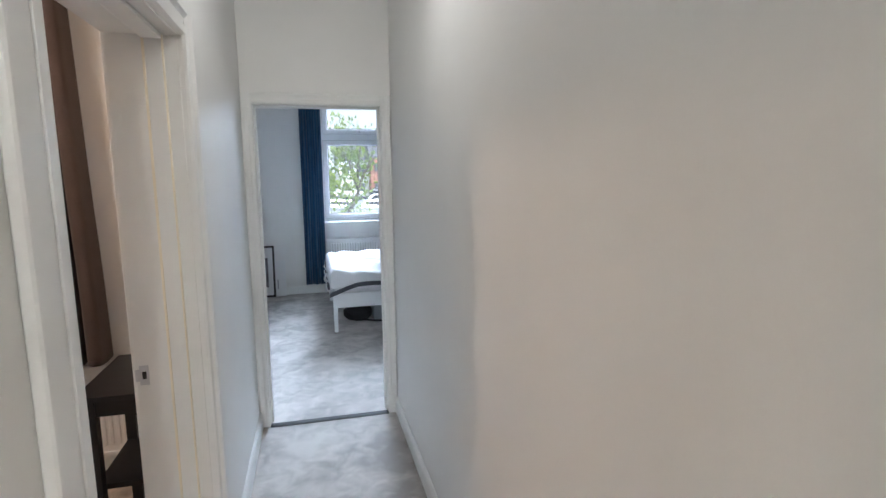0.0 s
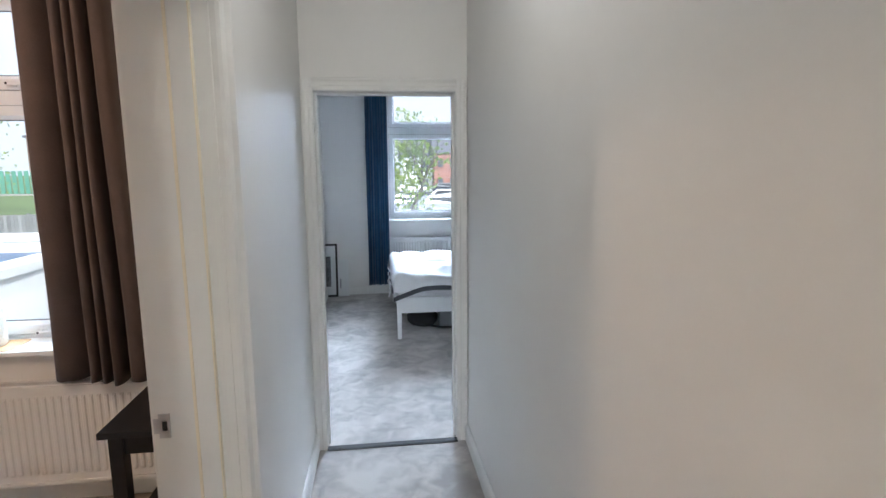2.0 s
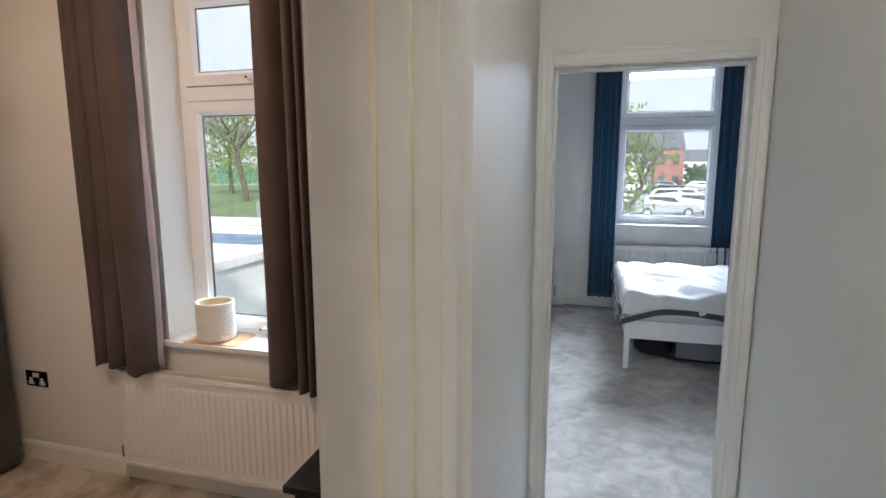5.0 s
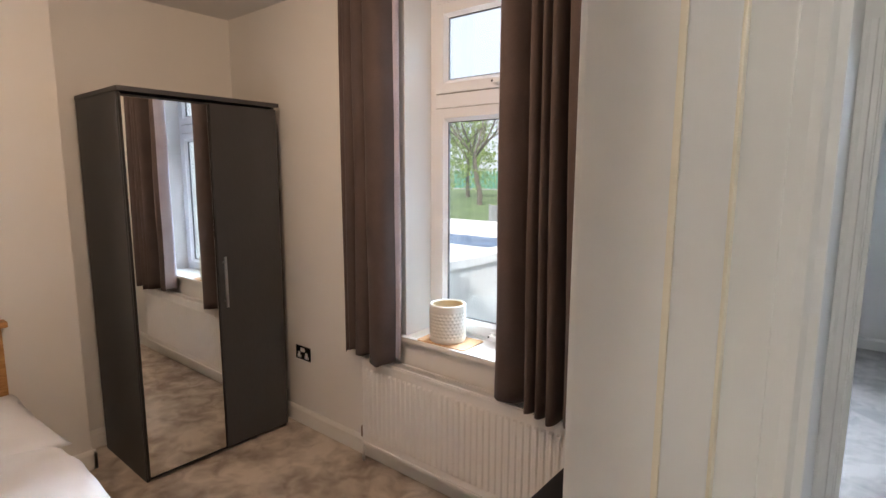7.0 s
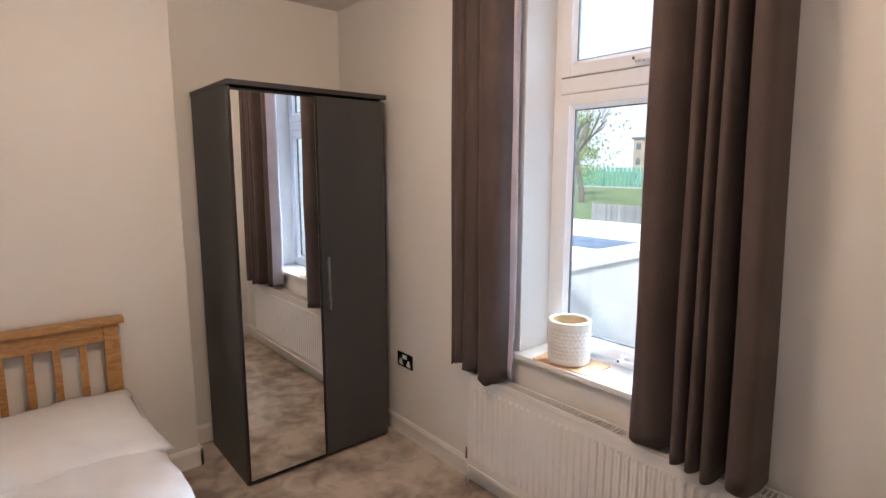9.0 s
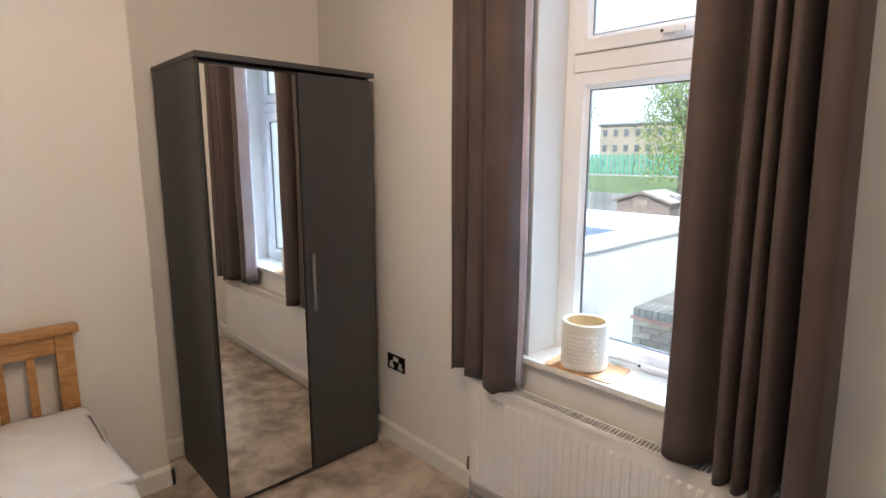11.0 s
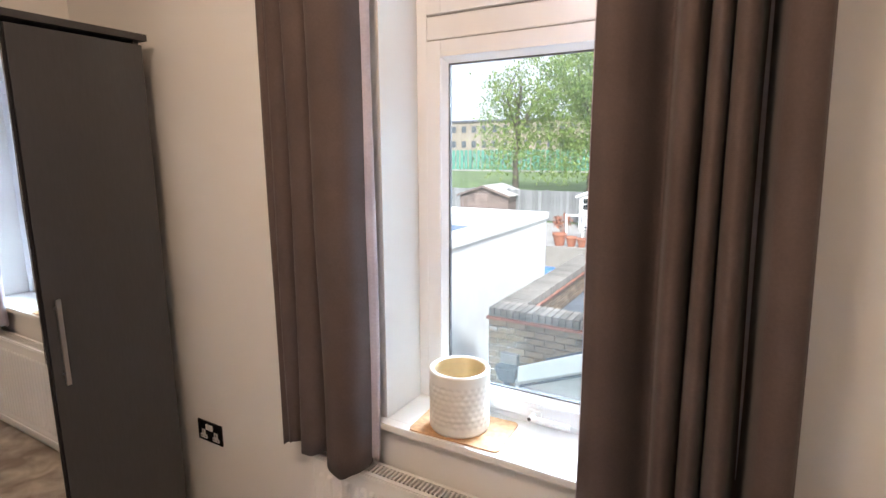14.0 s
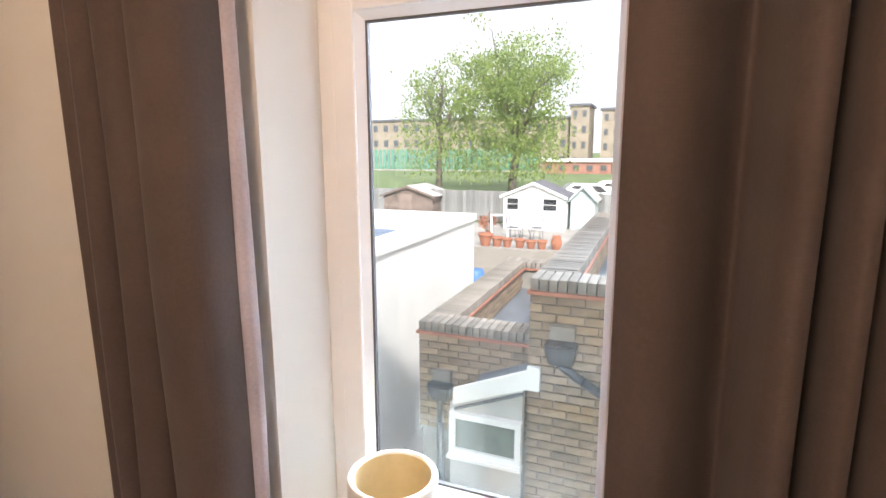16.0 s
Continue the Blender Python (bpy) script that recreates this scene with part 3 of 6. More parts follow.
box_part("worn_lip", (D2_L, D2_R, 3.392, 3.4045, 0.0, 0.004), DARKGRILLE, ts, 0.001)

# strike plate let into the far jamb
sp = thing("strike_plate", (-0.283, D1_FAR, 0.975), "small steel latch keep screwed to the door jamb", "latch keep")
bm = bmesh.new()
for dims in ((-0.297, -0.272, -0.003, 0.0, 0.945, 0.963), (-0.297, -0.272, -0.003, 0.0, 0.987, 1.005), (-0.297, -0.290, -0.003, 0.0, 0.963, 0.987), (-0.278, -0.272, -0.003, 0.0, 0.963, 0.987), (-0.309, -0.297, -0.003, 0.0, 0.957, 0.993)):
    quad_box(bm, dims[0], dims[1], D1_FAR + dims[2], D1_FAR + dims[3], dims[4], dims[5])
part("plate", bm, STEEL, sp)
box_part("latch_hole", (-0.290, -0.278, D1_FAR - 0.0015, D1_FAR, 0.963, 0.987), BLACKEDGE, sp, 0)
for z in (0.954, 0.996):
    bm = bmesh.new()
    tube(bm, (-0.284, D1_FAR - 0.0042, z), (-0.284, D1_FAR - 0.001, z), 0.0035, seg=10)
    part("screw", bm, STEEL, sp)


# ---- windows ----
def frame_ring(bm, x0, x1, z0, z1, w, y0, y1, r=0.004):
    """A mitred-looking rectangular frame of bar width w."""
    for b in ((x0, x0 + w, z0, z1), (x1 - w, x1, z0, z1), (x0 + w, x1 - w, z0, z0 + w), (x0 + w, x1 - w, z1 - w, z1)):
        soft_box(bm, b[0], b[1], y0, y1, b[2], b[3], r=r)


def bead_ring(bm, x0, x1, z0, z1, w, y0, y1):
    """Sloping glazing bead inside a sash."""
    def bar(p, q, n):
        a = [Vector((p[0], y0, p[1])), Vector((p[0], y1, p[1])), Vector((p[0] + n[0] * w, y1, p[1] + n[1] * w))]
        b = [Vector((q[0], y0, q[1])), Vector((q[0], y1, q[1])), Vector((q[0] + n[2] * w, y1, q[1] + n[3] * w))]
        va, vb = [bm.verts.new(v) for v in a], [bm.verts.new(v) for v in b]
        bm.faces.new(va), bm.faces.new(vb[::-1])
        for i in range(3):
            bm.faces.new((va[i], vb[i], vb[(i + 1) % 3], va[(i + 1) % 3]))
    bar((x0, z0), (x1, z0), (1, 1, -1, 1))
    bar((x1, z0), (x1, z1), (-1, 1, -1, -1))
    bar((x1, z1), (x0, z1), (-1, -1, 1, -1))
    bar((x0, z1), (x0, z0), (1, -1, 1, 1))


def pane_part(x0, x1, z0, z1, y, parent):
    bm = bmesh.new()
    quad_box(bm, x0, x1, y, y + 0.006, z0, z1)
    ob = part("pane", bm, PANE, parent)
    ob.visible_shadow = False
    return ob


def sash(name, x0, x1, z0, z1, y, parent, w=0.042):
    """An opening sash: outer bar, bead, gasket line and pane."""
    bm = bmesh.new()
    frame_ring(bm, x0, x1, z0, z1, w, y, y + 0.05)
    s = part(name, bm, UPVC, parent)
    bm = bmesh.new()
    bead_ring(bm, x0 + w, x1 - w, z0 + w, z1 - w, 0.016, y + 0.006, y + 0.022)
    part("bead", bm, UPVC, s)
    bm = bmesh.new()
    i = w + 0.002
    frame_ring(bm, x0 + i, x1 - i, z0 + i, z1 - i, 0.018, y + 0.023, y + 0.034, r=0.001)
    part("gasket", bm, GASKET, s)
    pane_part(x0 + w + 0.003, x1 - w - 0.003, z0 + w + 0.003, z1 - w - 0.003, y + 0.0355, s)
    bm = bmesh.new()
    frame_ring(bm, x0 - 0.0035, x1 + 0.0035, z0 - 0.0035, z1 + 0.0035, 0.003, y + 0.010, y + 0.03, r=0.0005)
    part("shadow_gap_seal", bm, GREYSEAL, s)
    return s


def window_unit(name, x0, x1, z0, z1, y, split_lo, split_hi, label, fw=0.035):
    """Plastic window: outer frame, lower opening sash, fanlight above a transom."""
    w = thing(name, ((x0 + x1) / 2, y, z0), label, "window", kind="structure")
    bm = bmesh.new()
    frame_ring(bm, x0, x1, z0, z1, fw, y - 0.004, y + 0.065)
    soft_box(bm, x0 + fw, x1 - fw, y - 0.004, y + 0.065, split_lo + 0.004, split_hi - 0.004, r=0.006)
    part("window_frame", bm, UPVC, w)
    lo = sash("lower_sash", x0 + fw + 0.004, x1 - fw - 0.004, z0 + fw + 0.004, split_lo, y - 0.012, w, 0.048)
    hi = sash("fanlight", x0 + fw + 0.004, x1 - fw - 0.004, split_hi, z1 - fw - 0.004, y - 0.012, w, 0.048)
    return w, lo, hi


win1, lo1, hi1 = window_unit("window_1", W1[0], W1[1], W1[2] + 0.005, W1[3], 3.335, 1.888, 1.962, "white plastic casement window with a fanlight, curtains drawn back")
# handles of the sashes
def window_handle(x, z, y, parent, long=0.115):
    bm = bmesh.new()
    soft_box(bm, x - 0.02, x + 0.02, y - 0.013, y, z - 0.012, z + 0.012, r=0.005)
    h = part("handle", bm, WHITEPLASTIC, parent)
    bm = bmesh.new()
    tube(bm, (x, y - 0.012, z), (x, y - 0.034, z), 0.009, 0.008, seg=14)
    soft_box(bm, x - 0.008, x + long, y - 0.044, y - 0.032, z - 0.010, z + 0.006, r=0.005)
    part("lever", bm, WHITEPLASTIC, h)
    bm = bmesh.new()
    tube(bm, (x - 0.004, y - 0.0445, z - 0.001), (x - 0.004, y - 0.046, z - 0.001), 0.0055, seg=14)
    part("lock_button", bm, BLACKEDGE, h)


window_handle(-1.437, 0.797, 3.323, lo1)
window_handle(-1.44, 1.985, 3.323, hi1, 0.07)
sill1 = structure("window_sill_1", [(W1[0] - 0.03, W1[1] + 0.03, 3.105, 3.139, 0.735, 0.758), (W1[0] + 0.002, W1[1] - 0.002, 3.139, 3.331, 0.7355, 0.758)], GLOSS, "white gloss window sill board with a rounded nose", "window sill", r=0.004)

win2, lo2, hi2 = window_unit("window_2", W2[0], W2[1], W2[2] + 0.005, W2[3], 7.45, 2.03, 2.12, "white plastic casement window with a fanlight, curtains drawn back", 0.05)
structure("window_sill_2", [(W2[0] - 0.03, W2[1] + 0.02, 7.26, 7.299, 0.93, 0.952), (W2[0] + 0.002, W2[1] - 0.002, 7.299, 7.446, 0.9305, 0.952)], GLOSS, "white gloss window sill board", "window sill", r=0.004)
window_handle(0.9, 2.145, 7.438, hi2, 0.07)


# ---- curtains ----
def curtain_sheet(path, z0, z1, sag, rows=34, drift=0.0, seed=0, flare=0.0, lean=0.0):
    """A hanging sheet: a smooth line of folds in plan, drawn down with slow wander and an uneven hem."""
    n = len(path)
    fine = []
    for i in range(n - 1):
        p0, p1, p2, p3 = (Vector(path[max(0, min(n - 1, i + k))]) for k in (-1, 0, 1, 2))
        for k in range(8):
            t = k / 8
            fine.append(0.5 * ((2 * p1) + (p2 - p0) * t + (2 * p0 - 5 * p1 + 4 * p2 - p3) * t * t + (3 * p1 - p0 - 3 * p2 + p3) * t ** 3))
    fine.append(Vector(path[-1]))
    bm = bmesh.new()
    grid = []
    mid = sum((p.x for p in fine)) / len(fine)
    for r in range(rows + 1):
        u = r / rows
        row = []
        for c, p in enumerate(fine):
            s = c / (len(fine) - 1)
            wx = 0.010 * noise.noise((s * 3.1 + seed, u * 2.2, 0.3)) * (1 - u)
            wy = 0.016 * noise.noise((s * 4.7 + seed, u * 2.6, 5.1)) * (0.3 + 0.7 * (1 - u))
            x = p.x - lean * u * s * s + wx + (p.x - mid) * flare * (1 - u) ** 2 + drift * (1 - u)
            y = p.y + wy
            z = z0 + (z1 - z0) * u + (1 - u) ** 3 * (sag * noise.noise((s * 5.3 + seed, 0.7, 2.0)) + 0.010 * noise.noise((s * 17 + seed, 3.0, 1.0)))
            row.append(bm.verts.new((x, y, z)))
        grid.append(row)
    for a, b in zip(grid, grid[1:]):
        for i in range(len(a) - 1):
            f = bm.faces.new((a[i], a[i + 1], b[i + 1], b[i]))
            f.smooth = True
    return bm


def offset_copy(bm, d, push=(0, 0, 0)):
    bm.normal_update()
    for v in bm.verts:
        v.co += v.normal * d + Vector(push)


def curtain(name, path, z0, z1, mat, lining, label, group, seed, sag=0.02, flare=0.0, drift=0.0, inner=None, lean=0.0):
    x = sum(p[0] for p in path) / len(path)
    y = sum(p[1] for p in path) / len(path)
    c = thing(name, (x, y, z0), label, "curtain", group)
    cloth = part("cloth", curtain_sheet(path, z0, z1, sag, drift=drift, seed=seed, flare=flare, lean=lean), mat, c)
    m = cloth.modifiers.new("thickness", "SOLIDIFY")
    m.thickness, m.offset = 0.004, 0
    if lining:
        inner = inner or [(px, py + 0.012, 0) for px, py, _ in path]
        back = part("lining", curtain_sheet(inner, z0 + 0.015, z1, sag * 0.6, drift=drift, seed=seed, flare=flare, lean=lean), lining, c, "pale satin curtain lining")
        m = back.modifiers.new("thickness", "SOLIDIFY")
        m.thickness, m.offset = 0.002, 0
    return c


Z = 0
left_path = [(-2.216, 3.092, Z), (-2.208, 3.052, Z), (-2.192, 3.034, Z), (-2.176, 3.040, Z), (-2.160, 3.032, Z), (-2.138, 3.036, Z), (-2.124, 3.056, Z), (-2.118, 3.092, Z), (-2.112, 3.052, Z),
             (-2.092, 3.024, Z), (-2.055, 3.020, Z), (-2.028, 3.036, Z), (-2.018, 3.090, Z), (-2.008, 3.034, Z), (-1.978, 2.998, Z), (-1.930, 2.984, Z), (-1.890, 2.992, Z), (-1.868, 3.022, Z), (-1.862, 3.080, Z)]
left_lining = [(-2.20, 3.102, Z), (-2.05, 3.100, Z), (-1.92, 3.092, Z), (-1.872, 3.074, Z), (-1.852, 3.080, Z), (-1.846, 3.098, Z)]
right_path = [(-1.229, 3.023, Z), (-1.200, 3.004, Z), (-1.165, 3.014, Z), (-1.135, 3.050, Z), (-1.110, 3.092, Z), (-1.090, 3.096, Z), (-1.078, 3.040, Z), (-1.067, 2.982, Z), (-1.050, 2.962, Z), (-1.034, 2.980, Z), (-1.027, 3.045, Z), (-1.020, 3.045, Z), (-1.013, 2.982, Z), (-1.000, 2.960, Z), (-0.987, 2.978, Z), (-0.981, 3.045, Z), (-0.976, 3.045, Z), (-0.970, 2.982, Z), (-0.952, 2.955, Z), (-0.933, 2.978, Z), (-0.928, 3.060, Z), (-0.920, 3.100, Z), (-0.906, 3.100, Z), (-0.897, 3.060, Z), (-0.889, 2.985, Z), (-0.872, 2.954, Z), (-0.845, 2.950, Z), (-0.823, 2.968, Z), (-0.815, 3.020, Z), (-0.810, 3.085, Z)]
right_lining = [(-1.230, 3.020, Z), (-1.234, 3.045, Z), (-1.238, 3.072, Z), (-1.236, 3.096, Z), (-1.215, 3.106, Z), (-1.12, 3.106, Z), (-1.05, 3.100, Z), (-0.93, 3.108, Z), (-0.82, 3.100, Z)]
curtain("curtain", left_path, 0.632, 2.47, TAUPE, LINING, "taupe brown lined curtain drawn back beside the bedroom window", "bedroom curtains", 3, 0.02, inner=left_lining)
curtain("curtain", right_path, 0.645, 2.47, TAUPE, LINING, "taupe brown lined curtain in deep folds over half the window", "bedroom curtains", 11, 0.03, lean=0.05, inner=right_lining)
pole = thing("curtain_pole", (-1.5, 3.05, 2.475), "slim dark metal curtain pole above the bedroom window", "curtain pole")
bm = bmesh.new()
tube(bm, (-2.32, 3.04, 2.482), (-0.70, 3.04, 2.482), 0.012, seg=14)
part("pole", bm, BLACKEDGE, pole)
for x in (-2.28, -0.74):
    bm = bmesh.new()
    tube(bm, (x, 3.052, 2.482), (x, WIN_Y, 2.482), 0.008, seg=10)
    tube(bm, (x, WIN_Y - 0.006, 2.482), (x, WIN_Y, 2.482), 0.022, seg=14)
    part("bracket", bm, BLACKEDGE, pole)


def folds(x0, x1, y, amp, n, seed):
    rng = random.Random(seed)
    pts = []
    for i in range(2 * n + 1):
        s = i / (2 * n)
        pts.append((x0 + (x1 - x0) * s + rng.uniform(-0.004, 0.004), y + (amp if i % 2 else -amp) * rng.uniform(0.7, 1.1), 0))
    return pts


curtain("curtain", folds(0.12, 0.39, 7.205, 0.020, 4, 5), 0.135, 2.80, BLUE, None, "dark blue curtain drawn back beside the far bedroom window", "far bedroom curtains", 7, 0.01)
curtain("curtain", folds(1.36, 1.72, 7.205, 0.020, 5, 9), 0.135, 2.80, BLUE, None, "dark blue curtain drawn back beside the far bedroom window", "far bedroom curtains", 15, 0.01)
pole2 = thing("curtain_pole", (0.9, 7.2, 2.81), "slim dark metal curtain pole in the far bedroom", "curtain pole")
bm = bmesh.new()
tube(bm, (0.05, 7.205, 2.812), (1.80, 7.205, 2.812), 0.012, seg=14)
for x in (0.09, 1.76):
    tube(bm, (x, 7.215, 2.812), (x, B2_Y1, 2.812), 0.008, seg=10)
part("pole", bm, BLACKEDGE, pole2)


# ---- radiators ----
def radiator(x0, x1, z0, z1, y_front, y_back, label, valve_x=None):
    r = thing("radiator", ((x0 + x1) / 2, (y_front + y_back) / 2, z0), label, "radiator")
    # pressed front panel with vertical flutes
    bm = bmesh.new()
    pitch, n = 0.0335, int((x1 - x0 - 0.05) / 0.0335)
    start = (x0 + x1) / 2 - n * pitch / 2
    xs, up = [x0 + 0.012], [0]
    for i in range(n):
        a = start + i * pitch + 0.005
        b = a + pitch - 0.010
        xs += [a, a + 0.006, b - 0.006, b]
        up += [0, 1, 1, 0]
    xs.append(x1 - 0.012), up.append(0)
    zs, on = [z0, z0 + 0.045, z0 + 0.057, z1 - 0.067, z1 - 0.055, z1 - 0.004], [0, 0, 1, 1, 0, 0]
    grid = [[bm.verts.new((x, y_front + (0.0 if u and o else 0.006), z)) for x, u in zip(xs, up)] for z, o in zip(zs, on)]
    for a, b in zip(grid, grid[1:]):
        for i in range(len(xs) - 1):
            bm.faces.new((a[i], a[i + 1], b[i + 1], b[i]))
    rim = [e for e in bm.edges if len(e.link_faces) == 1]
    for v in [v for v in bmesh.ops.extrude_edge_only(bm, edges=rim)["geom"] if isinstance(v, bmesh.types.BMVert)]:
        v.co.y = y_front + 0.018
    soft_box(bm, x0 + 0.012, x1 - 0.012, y_front + 0.001, y_front + 0.012, z0 - 0.004, z0 + 0.014, r=0.004)
    soft_box(bm, x0 + 0.012, x1 - 0.012, y_front + 0.001, y_front + 0.012, z1 - 0.022, z1 - 0.006, r=0.004)
    part("front_panel", bm, RADIATOR, r)
    box_part("back_panel", (x0 + 0.012, x1 - 0.012, y_back - 0.014, y_back - 0.002, z0, z1 - 0.006), RADIATOR, r, 0.003)
    box_part("side_panel", (x0, x0 + 0.012, y_front + 0.004, y_back - 0.004, z0 + 0.01, z1), RADIATOR, r, 0.003)
    box_part("side_panel", (x1 - 0.012, x1, y_front + 0.004, y_back - 0.004, z0 + 0.01, z1), RADIATOR, r, 0.003)
    # top grille: rails and cross bars over an inside painted dark
    bm = bmesh.new()
    for a, b in ((y_front + 0.002, y_front + 0.016), (y_back - 0.014, y_back - 0.002)):
        soft_box(bm, x0 + 0.012, x1 - 0.012, a, b, z1 - 0.004, z1 + 0.001, r=0.002)
    m = int((x1 - x0) / 0.0145)
    for i in range(m):
        x = x0 + 0.014 + i * (x1 - x0 - 0.028) / m
        quad_box(bm, x, x + 0.0050, y_front + 0.016, y_back - 0.014, z1 - 0.005, z1)
    part("top_grille", bm, RADIATOR, r)
    # near-black block puts the shade between the bars into colour
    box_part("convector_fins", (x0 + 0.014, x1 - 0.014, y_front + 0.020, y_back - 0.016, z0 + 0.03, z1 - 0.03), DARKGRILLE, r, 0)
    for x in (x0 + 0.15, x1 - 0.15):
        box_part("wall_bracket", (x - 0.015, x + 0.015, y_back - 0.002, y_back + 0.02, z0 + 0.05, z1 - 0.06), RADIATOR, r, 0)
    if valve_x is not None:
        bm = bmesh.new()
        yv = (y_front + y_back) / 2
        tube(bm, (valve_x, yv, z0 + 0.02), (valve_x, yv, z0 + 0.075), 0.013, 0.011, seg=14)
        tube(bm, (valve_x, yv, z0 + 0.03), (x0 + 0.002, yv, z0 + 0.03), 0.008, seg=10)
        part("valve", bm, BRASS, r, "aged brass radiator valve")
        bm = bmesh.new()
        tube(bm, (valve_x, yv, 0.0), (valve_x, yv, z0 + 0.02), 0.0075, seg=12)
        part("pipe", bm, RADIATOR, r, "white painted pipe")
    return r


radiator(-2.095, -0.70, 0.125, 0.612, 3.046, 3.120, "white panel radiator with a top grille under the bedroom window", -2.125)
radiator(0.40, 1.54, 0.19, 0.735, 7.185, 7.275, "white panel radiator under the far bedroom window", 0.37)


# ---- wardrobe ----
def wardrobe():
    w = thing("wardrobe", (-3.07, 2.64, 0), "dark charcoal two-door wardrobe with one mirrored door", "wardrobe")
    xb, xf, y0, y1, top = -3.36, -2.812, 2.225, 3.052, 1.962
    box_part("side_panel", (xb, xf, y0, y0 + 0.018, 0, top - 0.018), CHARCOAL, w, 0.001)
    box_part("side_panel", (xb, xf, y1 - 0.018, y1, 0, top - 0.018), CHARCOAL, w, 0.001)
    box_part("back_panel", (xb, xb + 0.006, y0 + 0.018, y1 - 0.018, 0.05, top - 0.018), CHARCOAL, w, 0)
    box_part("top_panel", (xb, xf + 0.030, y0 - 0.004, y1 + 0.014, top - 0.018, top + 0.004), CHARCOAL, w, 0.0015)
    box_part("plinth", (xf - 0.03, xf - 0.012, y0 + 0.018, y1 - 0.018, 0, 0.05), BLACKEDGE, w, 0.001)
    box_part("bottom_panel", (xb + 0.006, xf - 0.002, y0 + 0.018, y1 - 0.018, 0.05, 0.066), CHARCOAL, w, 0.001)
    ys = 2.655
    d = box_part("door", (xf + 0.003, xf + 0.020, y0 + 0.002, ys - 0.0025, 0.022, top - 0.032), BLACKEDGE, w, 0.001, "mirrored door with a thin black edge")
    box_part("mirror", (xf + 0.0195, xf + 0.0235, y0 + 0.012, ys - 0.012, 0.032, top - 0.042), MIRROR, d, 0.0008, "silvered mirror glass")
    d = box_part("door", (xf + 0.003, xf + 0.020, ys + 0.0025, y1 - 0.001, 0.022, top - 0.032), CHARCOAL, w, 0.001, "plain charcoal door")
    bm = bmesh.new()
    hy = ys + 0.032
    soft_box(bm, xf + 0.040, xf + 0.048, hy - 0.007, hy + 0.007, 0.838, 1.12, r=0.002)
    for z in (0.87, 1.088):
        tube(bm, (xf + 0.020, hy, z), (xf + 0.042, hy, z), 0.005, seg=10)
    part("handle", bm, STEEL, d, "brushed steel bar handle")
    return w


wardrobe()


# ---- socket ----
def socket():
    s = thing("socket", (-2.728, WIN_Y, 0.465), "black double power socket with white inserts on the wall", "socket")
    box_part("plate", (-2.801, -2.655, WIN_Y - 0.006, WIN_Y, 0.422, 0.508), BLACKPLATE, s, 0.003)
    y = WIN_Y - 0.006
    for cx in (-2.765, -2.691):
        bm = bmesh.new()
        soft_box(bm, cx - 0.010, cx + 0.010, y - 0.002, y + 0.001, 0.440, 0.470, r=0.001)
        quad_box(bm, cx - 0.019, cx + 0.019, y - 0.0018, y + 0.001, 0.433, 0.449)
        part("socket_insert", bm, WHITEPLASTIC, s, "white plastic insert")
        bm = bmesh.new()
        for dx, dz, a, b in ((0, 0.461, 0.0022, 0.004), (-0.011, 0.441, 0.004, 0.0022), (0.011, 0.441, 0.004, 0.0022)):
            quad_box(bm, cx + dx - a, cx + dx + a, y - 0.0026, y - 0.0021, dz - b, dz + b)
        part("pin_holes", bm, BLACKEDGE, s)
    for cx in (-2.739, -2.717):
        box_part("rocker", (cx - 0.009, cx + 0.009, y - 0.004, y + 0.001, 0.474, 0.497), WHITEPLASTIC, s, 0.0015, "white rocker switch")


socket()


# ---- pot on the sill ----
def plant_pot():
    cx, cy, z0 = -1.632, 3.205, 0.7625
    pot = thing("plant_pot", (cx, cy, z0), "empty cream ceramic plant pot with a dimpled outside", "plant pot")
    R, H, seg, rows = 0.089, 0.18, 108, 60
    bm = bmesh.new()
    rings = []
    for j in range(rows + 1):
        z = H * j / rows
        ring = []
        for i in range(seg):
            a = 2 * math.pi * i / seg
            r = R - 0.007 * max(0, 1 - z / 0.012) ** 2
            if 0.022 < z < 0.152:
                k = int((z - 0.022) / 0.0163)
                u = ((z - 0.022) / 0.0163) % 1 - 0.5
                v = (a / (2 * math.pi) * 27 + 0.5 * (k % 2)) % 1 - 0.5
                q = (u / 0.42) ** 2 + (v / 0.30) ** 2
                r -= 0.0032 * max(0, 1 - q) ** 0.6 if q < 1 else 0
            ring.append(bm.verts.new((cx + r * math.cos(a), cy + r * math.sin(a), z0 + z)))
        rings.append(ring)
    for a, b in zip(rings, rings[1:]):
        for i in range(seg):
            f = bm.faces.new((a[i], a[(i + 1) % seg], b[(i + 1) % seg], b[i]))
            f.smooth = True
    bm.faces.new(rings[0][::-1])
    part("outer_wall", bm, CERAMIC, pot)
    bm = bmesh.new()
    lathe(bm, [(R, H), (R - 0.002, H + 0.004), (R - 0.006, H + 0.0055), (R - 0.011, H + 0.004), (R - 0.0135, H)], (cx, cy, z0), 72)
    part("rim", bm, CERAMIC, pot)
    bm = bmesh.new()
    lathe(bm, [(R - 0.0135, H), (R - 0.015, H - 0.02), (R - 0.016, 0.03), (R - 0.03, 0.012), (0.0005, 0.010)], (cx, cy, z0), 72)
    part("inside", bm, CERAMIC_IN, pot, "yellowish glazed inside")


plant_pot()


